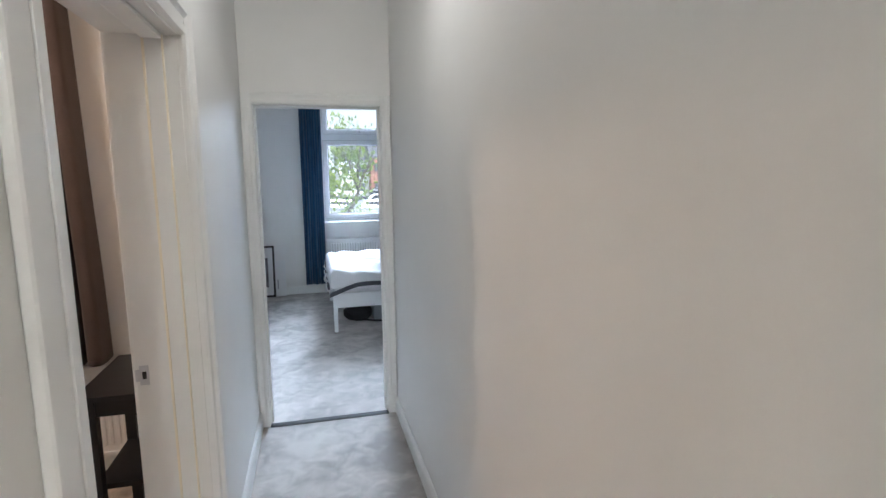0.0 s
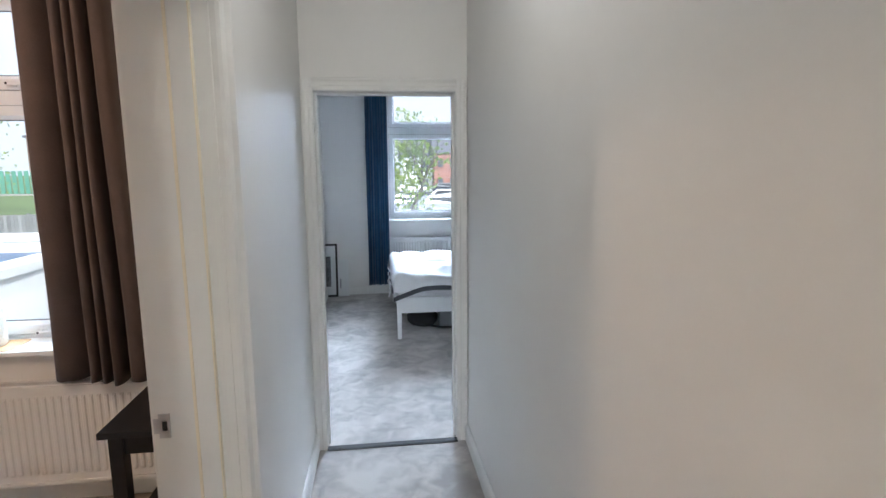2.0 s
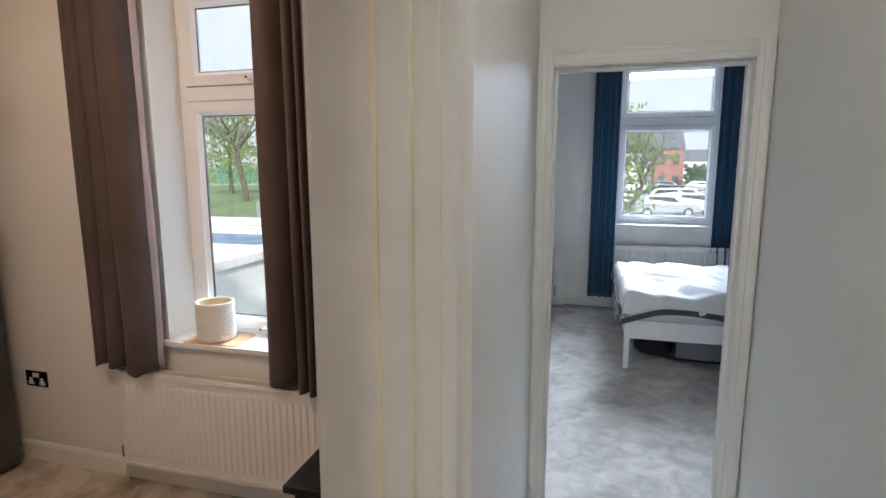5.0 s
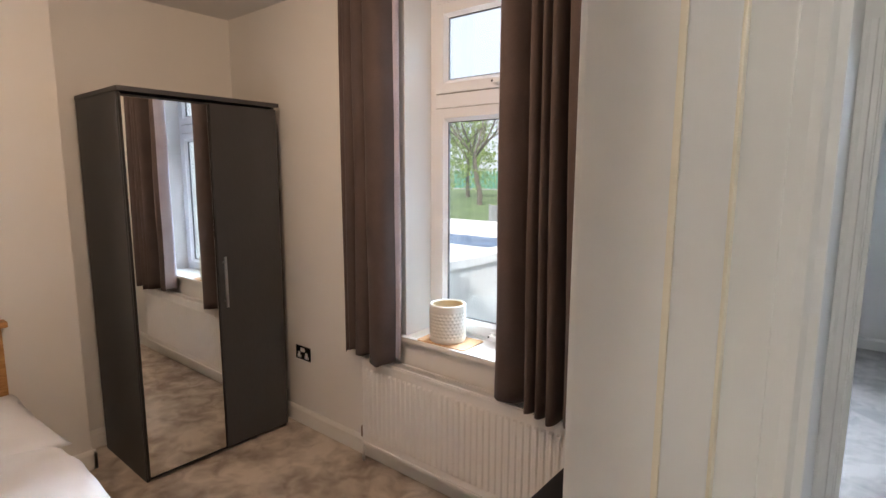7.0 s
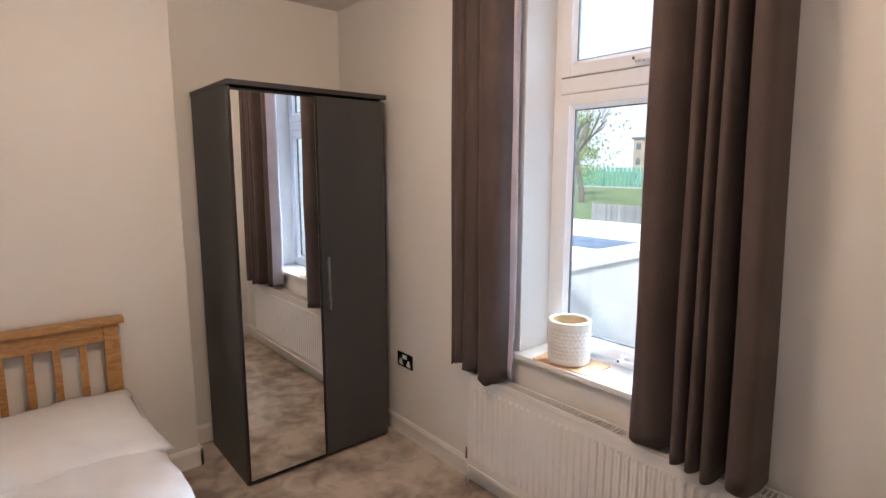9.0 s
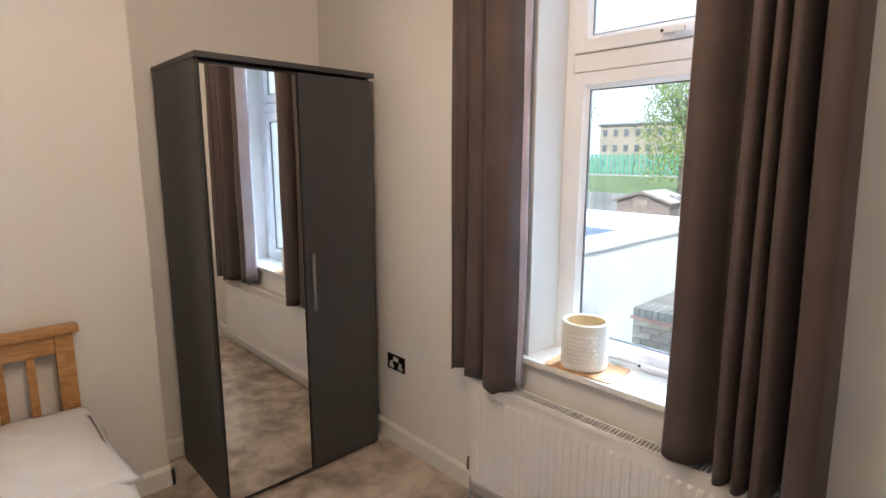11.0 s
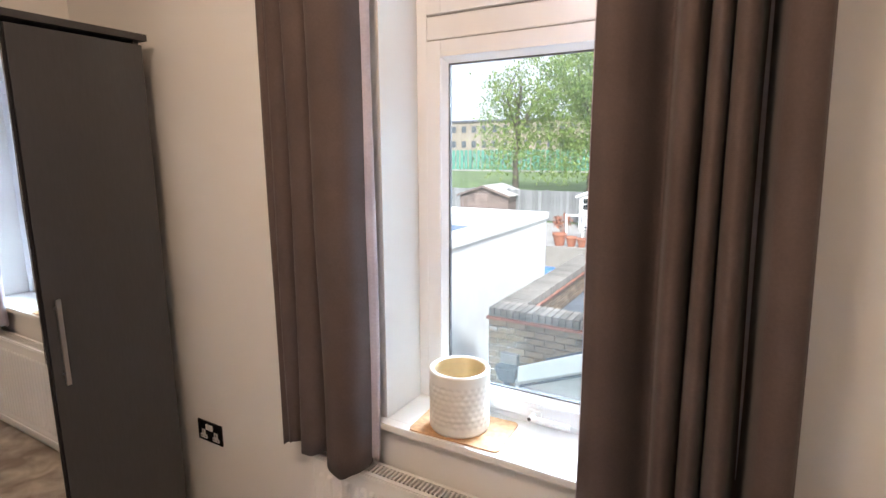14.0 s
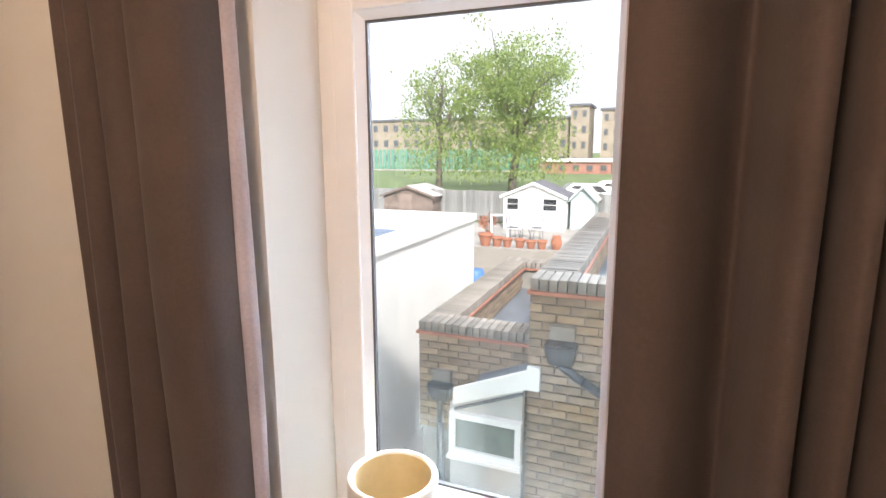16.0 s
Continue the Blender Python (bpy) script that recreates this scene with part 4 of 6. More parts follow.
def cork_mat():
    """Rounded cork board lying askew under the pot."""
    c = Vector((-1.617, 3.205, 0))
    bm = bmesh.new()
    w, d, r = 0.142, 0.090, 0.018
    out = []
    for sx, sy, a0 in ((1, 1, 0), (-1, 1, 90), (-1, -1, 180), (1, -1, 270)):
        for k in range(6):
            a = radians(a0 + 18 * k)
            out.append((sx * (w - r) + r * math.cos(a), sy * (d - r) + r * math.sin(a)))
    turn = radians(3)
    pts = [(c.x + x * math.cos(turn) - y * math.sin(turn), c.y + x * math.sin(turn) + y * math.cos(turn)) for x, y in out]
    prism(bm, pts, "z", 0.7583, 0.7623)
    return tagged(mesh_object("cork_mat", bm, CORK), "thin rounded cork mat lying on the window sill", "mat")


cork_mat()


# ---- beds ----
def blanket(bm, x0, x1, y0, y1, z_top, drop, rows=70, cols=60, puff=0.03, seed=1, sides=(1, 1, 1, 1), hem=0.03, fine=0.010):
    """A soft cover: domed top with creases, rolled over the edges and hanging down. sides: x0, x1, y0, y1 hang."""
    grid = []
    ext = drop
    ax0, ax1 = x0 - (ext if sides[0] else 0), x1 + (ext if sides[1] else 0)
    ay0, ay1 = y0 - (ext if sides[2] else 0), y1 + (ext if sides[3] else 0)
    R = 0.055
    def roll(s, lo, hi):
        # returns place along the axis and height lost when rolled past an edge
        if s < lo:
            d = lo - s
            if d < R * 1.57:
                a = d / R
                return lo - R * math.sin(a), R * (1 - math.cos(a))
            return lo - R - 0.012 * math.sin(d * 9), R + (d - R * 1.57)
        if s > hi:
            d = s - hi
            if d < R * 1.57:
                a = d / R
                return hi + R * math.sin(a), R * (1 - math.cos(a))
            return hi + R + 0.012 * math.sin(d * 9), R + (d - R * 1.57)
        return s, 0.0
    for j in range(rows + 1):
        row = []
        for i in range(cols + 1):
            u, v = i / cols, j / rows
            sx, sy = ax0 + (ax1 - ax0) * u, ay0 + (ay1 - ay0) * v
            x, lx = roll(sx, x0, x1)
            y, ly = roll(sy, y0, y1)
            loss = max(lx, ly) if min(lx, ly) < 0.01 else math.hypot(lx, ly) * 0.9
            n1 = noise.noise((sx * 2.3 + seed, sy * 2.9, seed))
            n2 = noise.noise((sx * 7.1 + 0.6 * sy + seed, sy * 5.0, 3.3))
            n3 = 1 - abs(noise.noise((sx * 4.0 + sy * 6.5 + seed, sy * 3.0 - sx, 7.7))) * 2
            flat = 1 if loss < 0.01 else max(0, 1 - loss / 0.2)
            z = z_top - loss + flat * (puff * n1 + fine * n2 + fine * 1.3 * max(0, n3 - 0.5))
            if loss > 0.05:
                k = 0.014 * noise.noise((sx * 9, sy * 9, seed + 2))
                x, y = x + (k if lx > ly else 0), y + (k if ly >= lx else 0)
                z += 0.012 * noise.noise((sx * 3, sy * 3, 9.0))
            row.append(bm.verts.new((x, y, z)))
        grid.append(row)
    for a, b in zip(grid, grid[1:]):
        for i in range(cols):
            f = bm.faces.new((a[i], a[i + 1], b[i + 1], b[i]))
            f.smooth = True


def thicken(ob, t):
    m = ob.modifiers.new("thickness", "SOLIDIFY")
    m.thickness, m.offset = t, -1


def pillow(cx, cy, cz, lx, ly, h, seed, tilt=0.0, turn=0.0, label="white cotton pillow lying on the bed"):
    bm = bmesh.new()
    n = 26
    top, bot = [], []
    for j in range(n + 1):
        rt, rb = [], []
        for i in range(n + 1):
            u, v = 2 * i / n - 1, 2 * j / n - 1
            e = max(0, (1 - abs(u) ** 2.6) * (1 - abs(v) ** 2.6)) ** 0.5
            k = 1 - 0.05 * (1 - abs(u)) * abs(v) ** 3 - 0.05 * (1 - abs(v)) * abs(u) ** 3
            x, y = u * lx / 2 * k, v * ly / 2 * k
            w = (0.020 * noise.noise((x * 7 + seed, y * 7, seed)) + 0.008 * noise.noise((x * 22 + seed, y * 15, seed))) * e
            rt.append(bm.verts.new((x, y, h * (0.4 + 0.6 * e) - h * 0.4 * (1 - e) + w)))
            rb.append(rt[-1] if i in (0, n) or j in (0, n) else bm.verts.new((x, y, h * 0.05 - h * 0.1 * e + h * 0.0)))
        top.append(rt), bot.append(rb)
    for j in range(n):
        for i in range(n):
            f = bm.faces.new((top[j][i], top[j][i + 1], top[j + 1][i + 1], top[j + 1][i]))
            f.smooth = True
            q = (bot[j][i], bot[j + 1][i], bot[j + 1][i + 1], bot[j][i + 1])
            if len(set(q)) == 4 and not all(v in (top[j][i], top[j][i + 1], top[j + 1][i + 1], top[j + 1][i]) for v in q):
                f = bm.faces.new(q)
                f.smooth = True
    ob = mesh_object("pillow", bm, LINEN)
    ob.matrix_basis = pose(cx, cy, cz, 0, tilt, turn)
    return tagged(ob, label, "pillow", "pillows on the oak bed")


def oak_bed():
    x0, x1, y0, y1 = -3.145, -1.10, 0.43, 1.775
    b = thing("bed", ((x0 + x1) / 2, (y0 + y1) / 2, 0), "honey oak double bed with a slatted headboard against the chimney breast", "bed")
    for y in (y0, y1 - 0.062):
        box_part("post", (x0, x0 + 0.045, y, y + 0.062, 0, 0.865), OAK, b, 0.005)
    box_part("top_rail", (x0 - 0.012, x0 + 0.062, y0 - 0.02, y1 + 0.022, 0.865, 0.893), OAK, b, 0.007)
    box_part("upper_rail", (x0 + 0.010, x0 + 0.036, y0 + 0.062, y1 - 0.062, 0.785, 0.865), OAK, b, 0.004)
    box_part("lower_rail", (x0 + 0.010, x0 + 0.036, y0 + 0.062, y1 - 0.062, 0.30, 0.40), OAK, b, 0.004)
    n = 12
    for i in range(n):
        y = y1 - 0.062 - (i + 0.85) * (y1 - y0 - 0.124) / (n + 0.6)
        box_part("slat", (x0 + 0.014, x0 + 0.032, y - 0.014, y + 0.014, 0.40, 0.785), OAK, b, 0.003)
    for y in (y0 + 0.01, y1 - 0.032):
        box_part("side_rail", (x0 + 0.045, x1, y, y + 0.022, 0.22, 0.34), OAK, b, 0.004)
    for y in (y0, y1 - 0.06):
        box_part("foot_leg", (x1 - 0.06, x1, y, y + 0.06, 0, 0.40), OAK, b, 0.005)
    box_part("foot_rail", (x1 - 0.045, x1 - 0.02, y0 + 0.06, y1 - 0.06, 0.22, 0.38), OAK, b, 0.004)
    bm = bmesh.new()
    for i in range(14):
        x = x0 + 0.12 + i * 0.135
        quad_box(bm, x, x + 0.07, y0 + 0.032, y1 - 0.032, 0.26, 0.278)
    part("bed_base", bm, OAK, b)
    box_part("mattress", (x0 + 0.05, x1 - 0.05, y0 + 0.03, y1 - 0.03, 0.279, 0.48), LINEN, b, 0.04)
    bm = bmesh.new()
    blanket(bm, x0 + 0.07, x1 - 0.10, y0 + 0.02, y1 - 0.02, 0.545, 0.26, seed=4, sides=(0, 1, 1, 1), puff=0.04, fine=0.016)
    d = mesh_object("duvet", bm, LINEN)
    thicken(d, 0.02)
    tagged(d, "rumpled white cotton duvet spread over the oak bed", "duvet")


oak_bed()
pillow(-2.70, 1.43, 0.525, 0.62, 0.76, 0.10, 2.0, 2, 4)
pillow(-2.74, 0.78, 0.545, 0.58, 0.72, 0.09, 6.0, 4, -2)


def white_bed():
    x0, x1, y0, y1 = 0.395, 2.42, 5.345, 6.80
    b = thing("bed", ((x0 + x1) / 2, (y0 + y1) / 2, 0), "white lacquered bed frame with slim legs", "bed")
    for x, y in ((x0, y0), (x1 - 0.045, y0), (x0, y1 - 0.045), (x1 - 0.045, y1 - 0.045)):
        bm = bmesh.new()
        t = bmesh.new()
        quad_box(t, x, x + 0.045, y, y + 0.045, 0, 0.40)
        for v in t.verts:
            if v.co.z < 0.1:
                v.co.x = x + 0.0225 + (v.co.x - x - 0.0225) * 0.8
                v.co.y = y + 0.0225 + (v.co.y - y - 0.0225) * 0.8
        bmesh.ops.bevel(t, geom=t.edges[:], offset=0.004, segments=2, affect="EDGES")
        join(bm, t)
        part("leg", bm, WHITEWOOD, b)
    for y in (y0 + 0.008, y1 - 0.033):
        box_part("side_rail", (x0 + 0.045, x1 - 0.045, y, y + 0.025, 0.25, 0.398), WHITEWOOD, b, 0.003)
    for x in (x0 + 0.008, x1 - 0.033):
        box_part("end_rail", (x, x + 0.025, y0 + 0.045, y1 - 0.045, 0.25, 0.398), WHITEWOOD, b, 0.003)
    bm = bmesh.new()
    for i in range(14):
        x = x0 + 0.06 + i * 0.137
        quad_box(bm, x, x + 0.07, y0 + 0.034, y1 - 0.034, 0.33, 0.345)
    part("slatted_base", bm, WHITEWOOD, b)
    box_part("headboard", (x1 - 0.045, x1, y0 + 0.046, y1 - 0.046, 0.40, 0.95), WHITEWOOD, b, 0.004)
    box_part("mattress", (x0 + 0.02, x1 - 0.06, y0 + 0.04, y1 - 0.04, 0.346, 0.54), LINEN, b, 0.04)
    d = thing("duvet", ((x0 + x1) / 2, (y0 + y1) / 2, 0.6), "rumpled white duvet with a dark grey border on the white bed", "duvet")
    bm = bmesh.new()
    blanket(bm, x0 + 0.04, x1 - 0.45, y0 + 0.035, y1 - 0.05, 0.625, 0.205, seed=8, sides=(1, 0, 1, 1), puff=0.05, fine=0.024)
    c = part("cover", bm, LINEN, d)
    thicken(c, 0.012)
    # dark border along the hanging hem, and ties at the corner
    bm = bmesh.new()
    n = 46
    prev = None
    for i in range(n + 1):
        s = i / n
        x = x0 - 0.03 + (x1 - 0.45 - x0 + 0.03) * s
        z = 0.425 + 0.035 * math.sin(s * 7) - 0.055 * max(0, 1 - s * 6) + 0.05 * s
        y = y0 - 0.032 - 0.006 * math.sin(s * 15)
        ring = [bm.verts.new((x, y + dy, z + dz)) for dy, dz in ((-0.010, 0), (-0.008, 0.042), (0.006, 0.042), (0.006, 0))]
        if prev:
            for k in range(4):
                bm.faces.new((prev[k], prev[(k + 1) % 4], ring[(k + 1) % 4], ring[k]))
        else:
            bm.faces.new(ring)
        prev = ring
    bm.faces.new(prev[::-1])
    part("border", bm, GREYTRIM, d, "dark grey border")
    bm = bmesh.new()
    prev = None
    for i in range(n + 1):
        s = i / n
        y = y0 - 0.03 + (y1 - y0) * s
        z = 0.405 + 0.05 * math.sin(s * 6 + 1) + 0.03 * s
        x = x0 - 0.035 - 0.006 * math.sin(s * 12)
        ring = [bm.verts.new((x + dx, y, z + dz)) for dx, dz in ((-0.010, 0), (-0.008, 0.042), (0.006, 0.042), (0.006, 0))]
        if prev:
            for k in range(4):
                bm.faces.new((prev[k], prev[(k + 1) % 4], ring[(k + 1) % 4], ring[k]))
        else:
            bm.faces.new(ring)
        prev = ring
    bm.faces.new(prev[::-1])
    part("border", bm, GREYTRIM, d, "dark grey border")
    for k, yy in enumerate((5.46, 5.62, 5.9)):
        bm = bmesh.new()
        pts = [(x0 - 0.05 - 0.018 * math.sin(t * 0.9 + k), yy + 0.03 * math.sin(t * 0.7 + k), 0.59 - 0.022 * t) for t in range(10)]
        for p, q in zip(pts, pts[1:]):
            tube(bm, p, q, 0.006, seg=6)
        part("tie", bm, LINEN, d, "white cotton tie")
    # under the bed
    bm = bmesh.new()
    t = bmesh.new()
    bmesh.ops.create_icosphere(t, subdivisions=3, radius=1)
    for v in t.verts:
        n1 = noise.noise(v.co * 1.7)
        v.co = Vector((0.68 + 0.16 * v.co.x * (1 + 0.2 * n1), 5.78 + 0.12 * v.co.y, max(0.0, 0.085 + 0.10 * v.co.z * (1 + 0.3 * n1))))
    join(bm, t)
    prev = [(0.70, 5.68, 0.03), (0.85, 5.64, 0.012), (1.05, 5.63, 0.010), (1.22, 5.64, 0.012)]
    for p, q in zip(prev, prev[1:]):
        tube(bm, p, q, 0.011, seg=8)
    tagged(mesh_object("bag", bm, BLACKBAG), "crumpled black bag with a strap under the white bed", "bag")
    s = thing("storage_box", (1.3, 5.95, 0), "pale grey storage box under the white bed", "storage box")
    box_part("box", (0.84, 1.75, 5.72, 6.25, 0.0, 0.16), GREYBOX, s, 0.012)
    box_part("lid", (0.83, 1.76, 5.71, 6.26, 0.16, 0.185), GREYBOX, s, 0.006)


white_bed()


# ---- black table behind the door wall ----
def side_table():
    x0, x1, y0, y1, h = -0.676, -0.335, 2.235, 2.755, 0.75
    t = thing("side_table", ((x0 + x1) / 2, (y0 + y1) / 2, 0), "small black lacquered side table with a lower shelf", "table")
    bm = bmesh.new()
    soft_box(bm, x0, x1, y0, y1, h - 0.022, h, r=0.005)
    part("tabletop", bm, BLACKWOOD, t)
    i = 0.022
    for x in (x0 + i, x1 - i - 0.045):
        for y in (y0 + i, y1 - i - 0.045):
            box_part("leg", (x, x + 0.045, y, y + 0.045, 0, h - 0.022), BLACKWOOD, t, 0.003)
    box_part("apron", (x0 + i + 0.045, x1 - i - 0.045, y0 + i + 0.008, y0 + i + 0.026, h - 0.09, h - 0.022), BLACKWOOD, t, 0.002)
    box_part("apron", (x0 + i + 0.045, x1 - i - 0.045, y1 - i - 0.026, y1 - i - 0.008, h - 0.09, h - 0.022), BLACKWOOD, t, 0.002)
    box_part("apron", (x0 + i + 0.008, x0 + i + 0.026, y0 + i + 0.045, y1 - i - 0.045, h - 0.09, h - 0.022), BLACKWOOD, t, 0.002)
    box_part("apron", (x1 - i - 0.026, x1 - i - 0.008, y0 + i + 0.045, y1 - i - 0.045, h - 0.09, h - 0.022), BLACKWOOD, t, 0.002)
    box_part("shelf", (x0 + i + 0.004, x1 - i - 0.004, y0 + i + 0.046, y1 - i - 0.046, 0.34, 0.362), BLACKWOOD, t, 0.003)


side_table()


# ---- leaning picture and board in the far bedroom ----
def picture():
    p = thing("picture_frame", (-0.38, 7.2, 0), "black framed print with a white mount leaning on the wall", "picture")
    w, h = 0.50, 0.67
    for n, d, m in (("frame_side", (-w / 2, -w / 2 + 0.025, -0.012, 0.012, 0, h), BLACKEDGE), ("frame_side", (w / 2 - 0.025, w / 2, -0.012, 0.012, 0, h), BLACKEDGE),
                    ("frame_rail", (-w / 2 + 0.025, w / 2 - 0.025, -0.012, 0.012, 0, 0.025), BLACKEDGE), ("frame_rail", (-w / 2 + 0.025, w / 2 - 0.025, -0.012, 0.012, h - 0.025, h), BLACKEDGE),
                    ("mount", (-w / 2 + 0.02, w / 2 - 0.02, -0.002, 0.004, 0.02, h - 0.02), PAPER), ("print", (-w / 2 + 0.10, w / 2 - 0.085, -0.004, -0.0025, 0.13, h - 0.16), PRINT)):
        bm = bmesh.new()
        soft_box(bm, *d, r=0.002 if m is BLACKEDGE else 0.0004)
        ob = part(n, bm, m)
        ob.parent = p
    p.matrix_basis = pose(-0.278 - w / 2 + 0.005, 7.185, 0.002, -6.5, 0, 0)
    return p


picture()
bm = bmesh.new()
soft_box(bm, -0.065, 0.065, -0.009, 0.009, 0, 0.47, r=0.002)
board = thing("white_board", (-0.20, 7.2, 0), "narrow white panel leaning on the wall", "panel")
bd = part("panel", bm, WHITEWOOD)
bd.parent = board
bm = bmesh.new()
soft_box(bm, -0.045, -0.03, -0.0115, -0.009, 0.10, 0.22, r=0.001)
mk = part("label", bm, GREYBOX, None, "small grey printed label")
mk.parent = board
board.matrix_basis = pose(-0.205, 7.215, 0.001, -6, 0, 0)


# ---- ceiling lights ----
def ceiling_spots():
    c = thing("ceiling_light", (LAMP[0], LAMP[1], CEIL_Z), "small ceiling light with two warm bulbs", "ceiling light")
    bm = bmesh.new()
    lathe(bm, [(0.001, 0.0), (0.05, 0.0), (0.05, -0.018), (0.001, -0.022)], (LAMP[0], LAMP[1], CEIL_Z), 28)
    part("rose", bm, WHITEPLASTIC, c)
    for s in (-1, 1):
        bm = bmesh.new()
        tube(bm, (LAMP[0] + s * 0.03, LAMP[1], CEIL_Z - 0.018), (LAMP[0] + s * 0.1, LAMP[1], CEIL_Z - 0.07), 0.006, seg=8)
        tube(bm, (LAMP[0] + s * 0.1, LAMP[1], CEIL_Z - 0.062), (LAMP[0] + s * 0.1, LAMP[1], CEIL_Z - 0.115), 0.018, 0.024, seg=16)
        part("lamp_holder", bm, STEEL, c)
        bm = bmesh.new()
        lathe(bm, [(0.0005, -0.165), (0.012, -0.162), (0.021, -0.15), (0.023, -0.135), (0.018, -0.117), (0.0005, -0.116)], (LAMP[0] + s * 0.1, LAMP[1], CEIL_Z), 20)
        part("bulb", bm, BULB, c)


ceiling_spots()
# unseen globe fittings, added to carry the hall's extra lamps
for hx, hy, hz, hw in HALL_FILL_LAMPS:
    g = thing("ceiling_light", (hx, hy, 2.7), "unseen round flush opal ceiling light added to brighten the hall", "ceiling light", "hall ceiling lights")
    bm = bmesh.new()
    lathe(bm, [(0.001, 0.0), (0.135, 0.0), (0.135, -0.025), (0.001, -0.025)], (hx, hy, 2.7), 32)
    part("base_ring", bm, WHITEPLASTIC, g)
    bm = bmesh.new()
    lathe(bm, [(0.0005, -0.14), (0.06, -0.132), (0.10, -0.105), (0.125, -0.06), (0.128, -0.027), (0.0005, -0.026)], (hx, hy, 2.7), 32)
    part("globe", bm, HALLGLOBE, g)


# ---- outdoors: ground ----
def ground_height(x, y):
    if y < 19.39:
        return -2.75
    return -1.65 if y < 60 else -1.65 - 0.35 * min(1, (y - 60) / 40)


def ground_sheet():
    bm = bmesh.new()
    xs = [-900, -300, -120, -60, -30, -15, -8, -4, 0, 4, 8, 15, 30, 60, 120, 300, 900]
    ys = [-900, -200, -60, -20, 3.0, 8, 12, 16, 19.38, 19.4, 24, 30, 40, 60, 80, 100, 160, 300, 900, 2500]
    grid = [[bm.verts.new((x, y, ground_height(x, y))) for x in xs] for y in ys]
    for a, b in zip(grid, grid[1:]):
        for i in range(len(xs) - 1):
            bm.faces.new((a[i], a[i + 1], b[i + 1], b[i]))
    return tagged(mesh_object("ground", bm, GRASS), "mown grass field reaching to the horizon", "ground", kind="structure")


ground_sheet()
structure("pavement_yard", [(-14, 3, 3.5, 19.3, -2.72, -2.69)], PATIO, "pale concrete yard behind the houses", "yard")
structure("pavement_terrace", [(-9.5, -2.5, 19.45, 25.5, -1.68, -1.63)], PATIO, "pale paved garden terrace", "terrace")
structure("road", [(-2, 60, 34, 76, -1.75, -1.60)], ASPHALT, "pale asphalt car park and street", "road")
structure("pavement_path", [(-90, 6, 98, 104, -1.99, -1.90)], PATIO, "pale path along the far edge of the field", "path")


# ---- outdoors: brickwork ----
def brick_mesh(name, lx, ly, lz, mat):
    bm = bmesh.new()
    quad_box(bm, -lx / 2, lx / 2, -ly / 2, ly / 2, -lz / 2, lz / 2)
    bmesh.ops.bevel(bm, geom=bm.edges[:], offset=0.004, segments=1, affect="EDGES")
    bmesh.ops.recalc_face_normals(bm, faces=bm.faces[:])
    me = bpy.data.meshes.new(name)
    bm.to_mesh(me)
    bm.free()
    me.materials.append(mat)
    return me


STRETCHER = brick_mesh("brick", 0.215, 0.03, 0.065, YELLOWBRICK)
HALFBRICK = brick_mesh("half_brick", 0.1025, 0.03, 0.065, YELLOWBRICK)
COPE_X = brick_mesh("coping_brick", 0.065, 0.33, 0.102, GREYBRICK)
COPE_Y = brick_mesh("coping_brick", 0.33, 0.065, 0.102, GREYBRICK)


def lay(name, me, at, parent, turn=0.0):
    ob = new(name, me)
    ob.parent = parent
    ob.matrix_parent_inverse = parent.matrix_basis.inverted()
    ob.matrix_basis = pose(*at, 0, 0, turn)
    return ob


def brick_face(x0, x1, z0, z1, y, parent, rng):
    """Stretcher courses on a wall that faces the house."""
    z, k = z1 - 0.0375, 0
    while z > z0:
        x = x0 + (0.0 if k % 2 == 0 else 0.1125)
        if k % 2:
            lay("brick", HALFBRICK, (x0 + 0.051, y + rng.uniform(-0.002, 0.002), z), parent)
        while x + 0.215 <= x1 + 0.001:
            lay("brick", STRETCHER, (x + 0.1075, y + rng.uniform(-0.002, 0.002), z), parent, rng.uniform(-0.3, 0.3))
            x += 0.225
        if x1 - x > 0.09:
            lay("brick", HALFBRICK, (x + 0.051, y, z), parent)
        z -= 0.075
        k += 1


